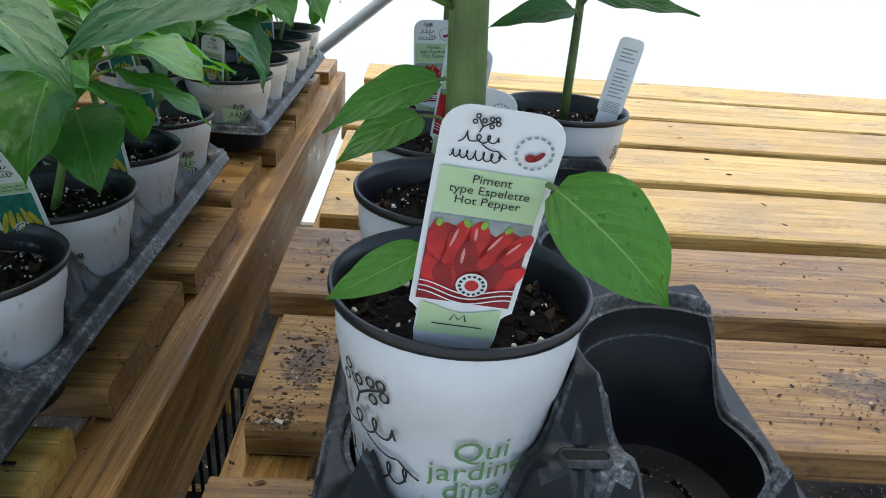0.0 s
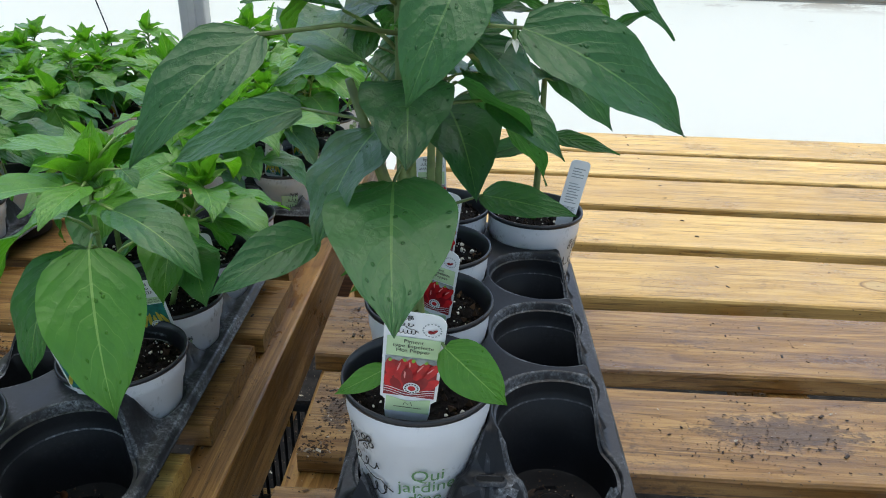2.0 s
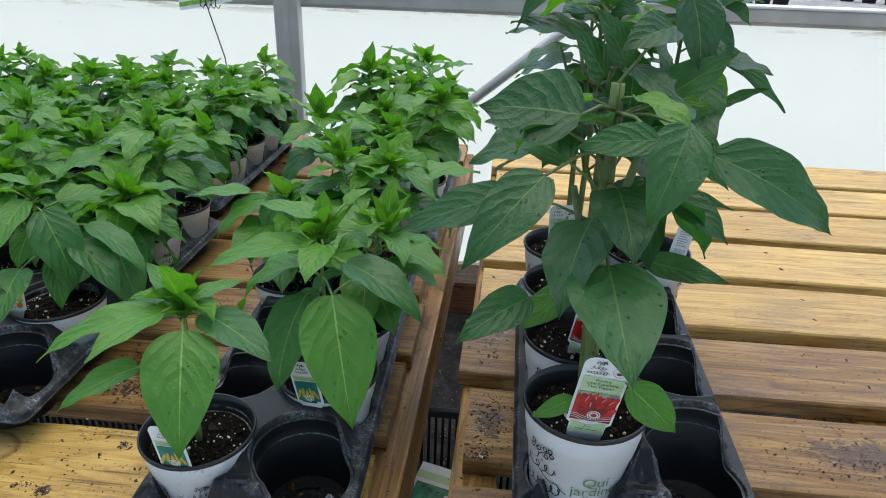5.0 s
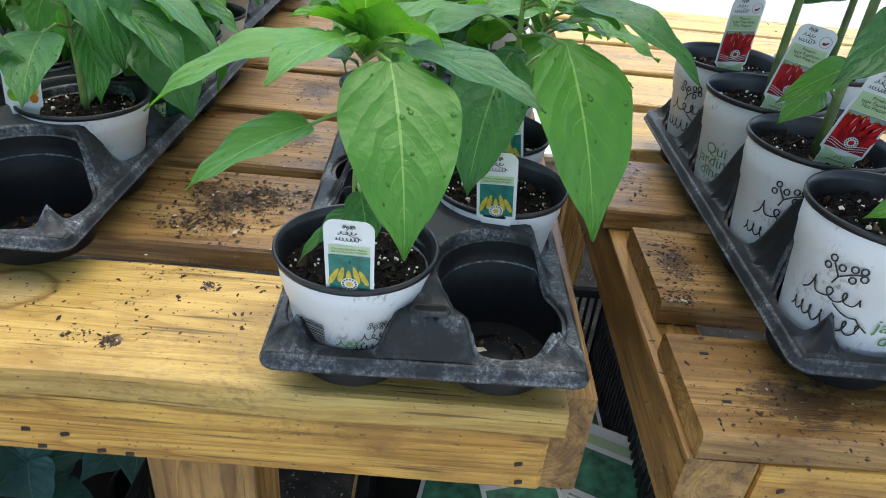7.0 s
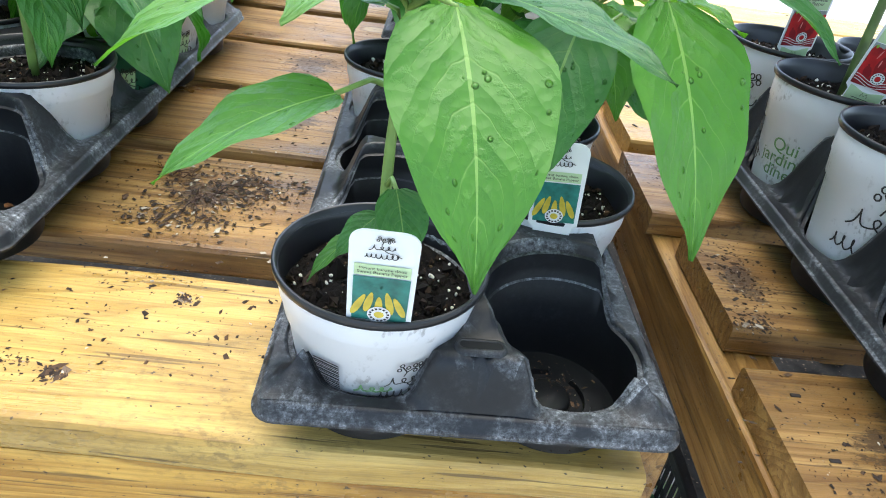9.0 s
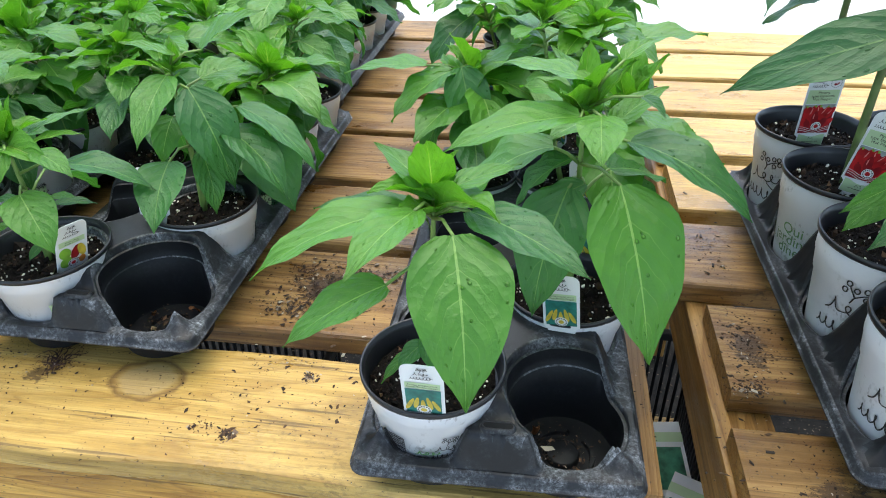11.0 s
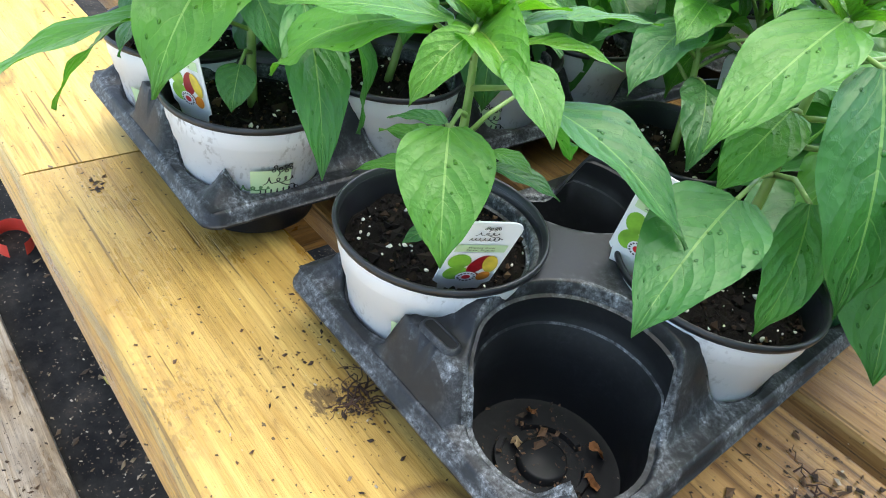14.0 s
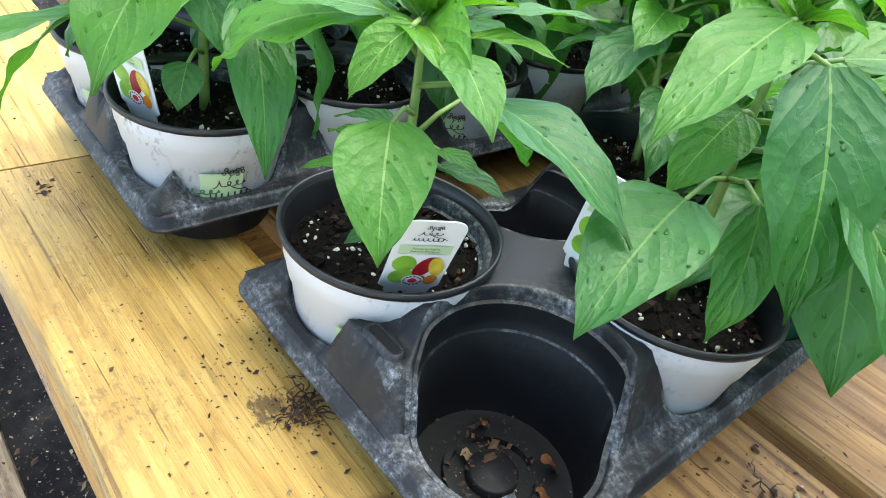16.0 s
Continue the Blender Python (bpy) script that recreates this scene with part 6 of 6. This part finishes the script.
stand(-0.78, -0.395, 0.15, 0.52, 0.30)
crate(-0.76, -0.405, 0.155, 0.50, 0.30, 0.50, "black slotted plastic crate holding leafy blue-green plants")
stand(-0.235, 0.115, 0.17, 0.60, 0.30)
crate(-0.21, 0.095, 0.185, 0.58, 0.30, 0.49, "black slotted plastic crate holding printed seed packets")
PACKET_ART = plain("packet_print", (0.05, 0.22, 0.13), 0.35, var=0.7, scale=60)
for k, (x, y, tz, tilt, rot) in enumerate(((-0.02, 0.21, 0.44, 62, 4), (0.040, 0.26, 0.45, 55, -6), (-0.07, 0.30, 0.445, 58, 8), (0.03, 0.34, 0.45, 60, 2), (-0.06, 0.40, 0.45, 56, -4), (-0.12, 0.22, 0.43, 64, -3))):
    e = new("seed_packet")
    e.matrix_basis = pose(x, y, tz - 0.052, tilt - 42, 0, rot * 4)
    tagged(e, "glossy white and green printed packet standing in a crate", "packet", "packets in the crate")
    part("sleeve", box_bm(-0.045, 0.045, 0.0, 0.12, -0.0015, 0.0, 0.0006), CARD, e)
    part("picture", flat([quad(-0.040, 0.040, 0.030, 0.085)], PACKET_ART, 0.0006), None, e, "green photo panel")
    part("stripe", flat([quad(-0.045, 0.045, 0.092, 0.105)], PRINT_GREEN, 0.0006), None, e, "pale green stripe")
    part("fine_print", flat([quad(-0.036, 0.020, 0.008 + 0.006 * q, 0.0105 + 0.006 * q) for q in range(3)], GREY_PRINT, 0.0006), None, e)
BLUE_LEAF = leaf_material("blue_green_leaf", (0.05, 0.16, 0.16), (0.11, 0.28, 0.27), (0.20, 0.38, 0.35))
blue_meshes = [leaf_mesh(300 + k, 0.85, (15, 35, 50)[k % 3], 0.12, BLUE_LEAF, 0.03) for k in range(3)]
rb = random.Random(3)
for k in range(4):
    cx, cy = -0.70 + 0.085 * k, 0.22 + 0.05 * (k % 2)
    e = empty("leafy_seedling", cx, cy, 0.3065)
    tagged(e, "leafy blue-green seedling in a dark pot inside a crate", "seedling", "seedlings in the crate")
    part("pot", lathe([(0.0, 0.0), (0.03, 0.0), (0.038, 0.08), (0.041, 0.082), (0.041, 0.09), (0.036, 0.09), (0.035, 0.075), (0.0, 0.075)], 24), BLACK, e, smooth=True)
    bm = bmesh.new()
    tube(bm, [Vector((0, 0, 0.07)), Vector((0.002, 0, 0.16))], [0.003, 0.002])
    part("stem", bm, STEM, e)
    for q in range(12):
        part("leaf", rb.choice(blue_meshes), None, e, m=leaf_pose(Vector((0.001, 0, 0.12 + 0.005 * q)), q * 137.5, rb.uniform(-5, 50), rb.uniform(0.05, 0.075), rb.uniform(-20, 20)))

# ---------------- floor things at the end of the bench ----------------
e = empty("dry_leaf", -1.229, 0.184, 0.006)
tagged(e, "crumpled yellowed dry leaf lying on the floor fabric", "leaf")
part("blade", leaf_mesh(91, 0.5, 30, 0.5, plain("dry_leaf_tissue", (0.42, 0.38, 0.12), 0.7, var=0.4, scale=60), 0.06), None, e, m=Matrix.Translation((-0.03, 0, 0.002)) @ Matrix.Rotation(radians(-70), 4, "Z") @ Matrix.Rotation(radians(13), 4, "X") @ Matrix.Diagonal((0.075, 0.075, 0.075, 1)))
e = empty("plastic_strap", -1.700, 0.148, 0.0055)
tagged(e, "curled bright red plastic strap lying on the floor", "strap")
bm = bmesh.new()
loops = []
for k in range(22):
    a = 0.3 + 5.4 * k / 21
    q = Vector((0.05 * math.cos(a), 0.035 * math.sin(a), 0))
    loops.append((bm.verts.new(q), bm.verts.new(q + Vector((0.004, 0, 0.034)))))
for a, b in zip(loops, loops[1:]):
    bm.faces.new((a[0], b[0], b[1], a[1]))
part("band", bm, plain("red_strap", (0.80, 0.09, 0.06), 0.4), e, smooth=True)
e = empty("green_tub", -1.78, 0.40, 0.0055)
tagged(e, "dark green plastic tub on the floor under the bench", "tub")
part("tub_body", lathe([(0.0, 0.002), (0.10, 0.002), (0.12, 0.20), (0.128, 0.20), (0.128, 0.215), (0.116, 0.215), (0.098, 0.02), (0.0, 0.02)], 32), POT_GREEN, e, smooth=True)
part("paper_slip", flat([quad(-0.03, 0.03, 0.0, 0.02)], CARD, 0.0), None, e, "white paper slip", m=pose(0.02, -0.116, 0.10, 84, 0, 10))

# ---------------- price sign on a wire ----------------
sg = empty("price_sign", -0.608, 1.18, 0.0)
tagged(sg, "white printed sign card on a thin wire holder", "sign")
bm = bmesh.new()
tube(bm, [Vector((0.015, 0, T + 0.003)), Vector((0.0, 0, 0.92)), Vector((-0.030, 0, 1.034))], [0.0014] * 3, 8)
part("wire", bm, RIM, sg)
for dx in (-0.012, 0.0, 0.012, 0.022):
    bm = bmesh.new()
    tube(bm, [Vector((dx - 0.028, -0.002, 1.046)), Vector((dx - 0.028, -0.006, 1.028)), Vector((dx - 0.022, -0.006, 1.022)), Vector((dx - 0.018, -0.004, 1.030))], [0.0012] * 4, 6)
    part("hook", bm, RIM, sg)
cd = part("card", box_bm(-0.066, 0.066, -0.0008, 0.0008, 0.0, 0.20, 0.0004), CARD, sg, m=pose(-0.030, 0.0, 1.026, -14, -11, 0) @ Matrix.Diagonal((0.9, 1, 0.9, 1)))
part("photo_panel", box_bm(-0.058, 0.058, -0.0014, -0.0009, 0.086, 0.192), plain("sign_photo", (0.30, 0.20, 0.06), 0.4, var=0.9, scale=70), cd, "photo of mixed vegetables")
part("colour_band", box_bm(-0.066, 0.066, -0.0014, -0.0009, 0.008, 0.018), LIME, cd, "lime green stripe")
for k in range(3):
    part("print_line", box_bm(-0.052, 0.040 - 0.02 * k, -0.0014, -0.0009, 0.078 - 0.006 * k, 0.0805 - 0.006 * k), INK, cd)
part("corner_mark", box_bm(0.036, 0.058, -0.0014, -0.0009, 0.024, 0.040), LIME, cd)
part("number_bar", box_bm(-0.056, -0.030, -0.0014, -0.0009, 0.024, 0.030), INK, cd)

# ---------------- nursery yard behind the wall ----------------
POT_BLACK = plain("nursery_pot_plastic", (0.016, 0.017, 0.020), 0.5)


def yard_pot(x, y, s, tree):
    e = empty("nursery_pot", x, y, 0.0, x * 37)
    tagged(e, "black nursery pot on gravel with a young shrub" if tree else "black nursery pot standing on gravel", "nursery pot", "pots in the yard")
    e.scale = (s, s, s)
    part("pot", YARD_POT, None, e)
    part("soil", YARD_SOIL, None, e)
    if tree:
        part("trunk", YARD_TRUNK, None, e)
        for k in range(3):
            part("crown", YARD_CROWN[k], None, e)


YARD_POT = mesh_of(lathe([(0.0, 0.0), (0.13, 0.0), (0.16, 0.30), (0.172, 0.30), (0.172, 0.34), (0.155, 0.34), (0.15, 0.29)], 24), POT_BLACK, True)
YARD_SOIL = mesh_of(lathe([(0.15, 0.30), (0.0, 0.31)], 24), SOIL)
bm = bmesh.new()
tube(bm, [Vector((0, 0, 0.29)), Vector((0.02, 0, 0.6)), Vector((0.0, 0.01, 1.2))], [0.012, 0.01, 0.005])
YARD_TRUNK = mesh_of(bm, STEM_DARK)


def clump_mesh(count, cx, cz, rx, rz, leaf, material, seed_):
    """Many small leaves through a loose, uneven volume."""
    r = random.Random(seed_)
    verts, faces = [], []
    for _ in range(count):
        u = Vector((r.gauss(0, 1), r.gauss(0, 1), r.gauss(0, 1))).normalized() * (r.random() ** 0.4) * (0.7 + 0.3 * noise.noise(Vector((r.random() * 3, seed_, 0))))
        c = Vector((cx + u.x * rx, u.y * rx, cz + u.z * rz))
        a, b = Vector((r.gauss(0, 1), r.gauss(0, 1), r.gauss(0, 1))).normalized() * leaf, Vector((r.gauss(0, 1), r.gauss(0, 1), r.gauss(0, 1))).normalized() * leaf * 0.5
        n = len(verts)
        verts += [tuple(c - a), tuple(c + b), tuple(c + a), tuple(c - b)]
        faces.append((n, n + 1, n + 2, n + 3))
    me = bpy.data.meshes.new("mesh")
    me.from_pydata(verts, [], faces)
    me.materials.append(material)
    return me


def shrub_material(name, a, b_):
    m, n, l, b = mat(name, 0.6)
    geo = n.new("ShaderNodeNewGeometry")
    r = ramp(n, [(0.0, a), (1.0, b_)])
    l.new(geo.outputs["Random Per Island"], r.inputs[0])
    l.new(r.outputs[0], b.inputs["Base Color"])
    return m


SHRUB = shrub_material("shrub_leaf", (0.02, 0.06, 0.02), (0.09, 0.16, 0.05))
SHRUB_GOLD = shrub_material("golden_shrub_leaf", (0.08, 0.10, 0.02), (0.22, 0.24, 0.07))
YARD_CROWN = [clump_mesh(260, 0.0, 0.62 + 0.22 * k, 0.22 - 0.04 * k, 0.20, 0.035, SHRUB, 50 + k) for k in range(3)]
ry = random.Random(21)
for k in range(9):
    yard_pot(3.0 + 0.22 * k, 15.9 - 0.30 * k, 0.95, False)
for k in range(8):
    yard_pot(2.75 + 0.30 * k, 17.4 - 0.12 * k, 0.95, False)
for k in range(7):
    yard_pot(5.5 + 0.30 * k, 16.6 - 0.30 * k, 0.95, False)
for x, y in ((2.35, 14.4), (-0.4, 15.2), (0.6, 17.5), (-1.2, 17.0), (-2.3, 13.6), (-0.9, 13.9), (1.2, 18.5), (-1.6, 12.6)):
    yard_pot(x, y, 1.0, True)


def shrub(x, y, s, gold):
    e = empty("shrub", x, y, 0.0)
    e.scale = (s, s, s)
    tagged(e, "low golden green shrub by the gravel" if gold else "dense dark green shrub in the nursery yard", "shrub", "shrubs in the yard")
    part("trunk", YARD_STEM, None, e)
    for k in range(3):
        part("crown", (SHRUB_MESH_G if gold else SHRUB_MESH)[k], None, e)


bm = bmesh.new()
tube(bm, [Vector((0, 0, 0.0)), Vector((0.02, 0, 0.3)), Vector((0.0, 0.01, 0.7))], [0.02, 0.016, 0.006])
YARD_STEM = mesh_of(bm, STEM_DARK)
SHRUB_MESH = [clump_mesh(420, 0.12 * (k - 1), 0.35 + 0.18 * k, 0.42, 0.35, 0.035, SHRUB, 60 + k) for k in range(3)]
SHRUB_MESH_G = [clump_mesh(300, 0.08 * (k - 1), 0.10 + 0.05 * k, 0.22, 0.12, 0.03, SHRUB_GOLD, 70 + k) for k in range(3)]
for k in range(26):
    shrub(-8.6 + 0.21 * k + ry.uniform(-0.1, 0.1), 12.3 + ry.uniform(-0.4, 0.9), ry.uniform(1.0, 1.5), False)
for k in range(20):
    shrub(-9.0 + 0.21 * k + ry.uniform(-0.1, 0.1), 11.4 + ry.uniform(-0.2, 0.2), ry.uniform(1.0, 1.5), True)
for x, y in ((-3.75, 11.6), (1.0, 12.4), (1.9, 12.4), (2.6, 12.3), (-2.6, 12.1)):
    shrub(x, y, 0.9, True)
hedge = new("backdrop", clump_mesh(9000, 0.0, 1.6, 26.0, 1.9, 0.16, SHRUB, 90))
hedge.location = (0, 46, 0.2)
tagged(hedge, "far dark hedge of trees behind the nursery yard", "trees", kind="stuff")
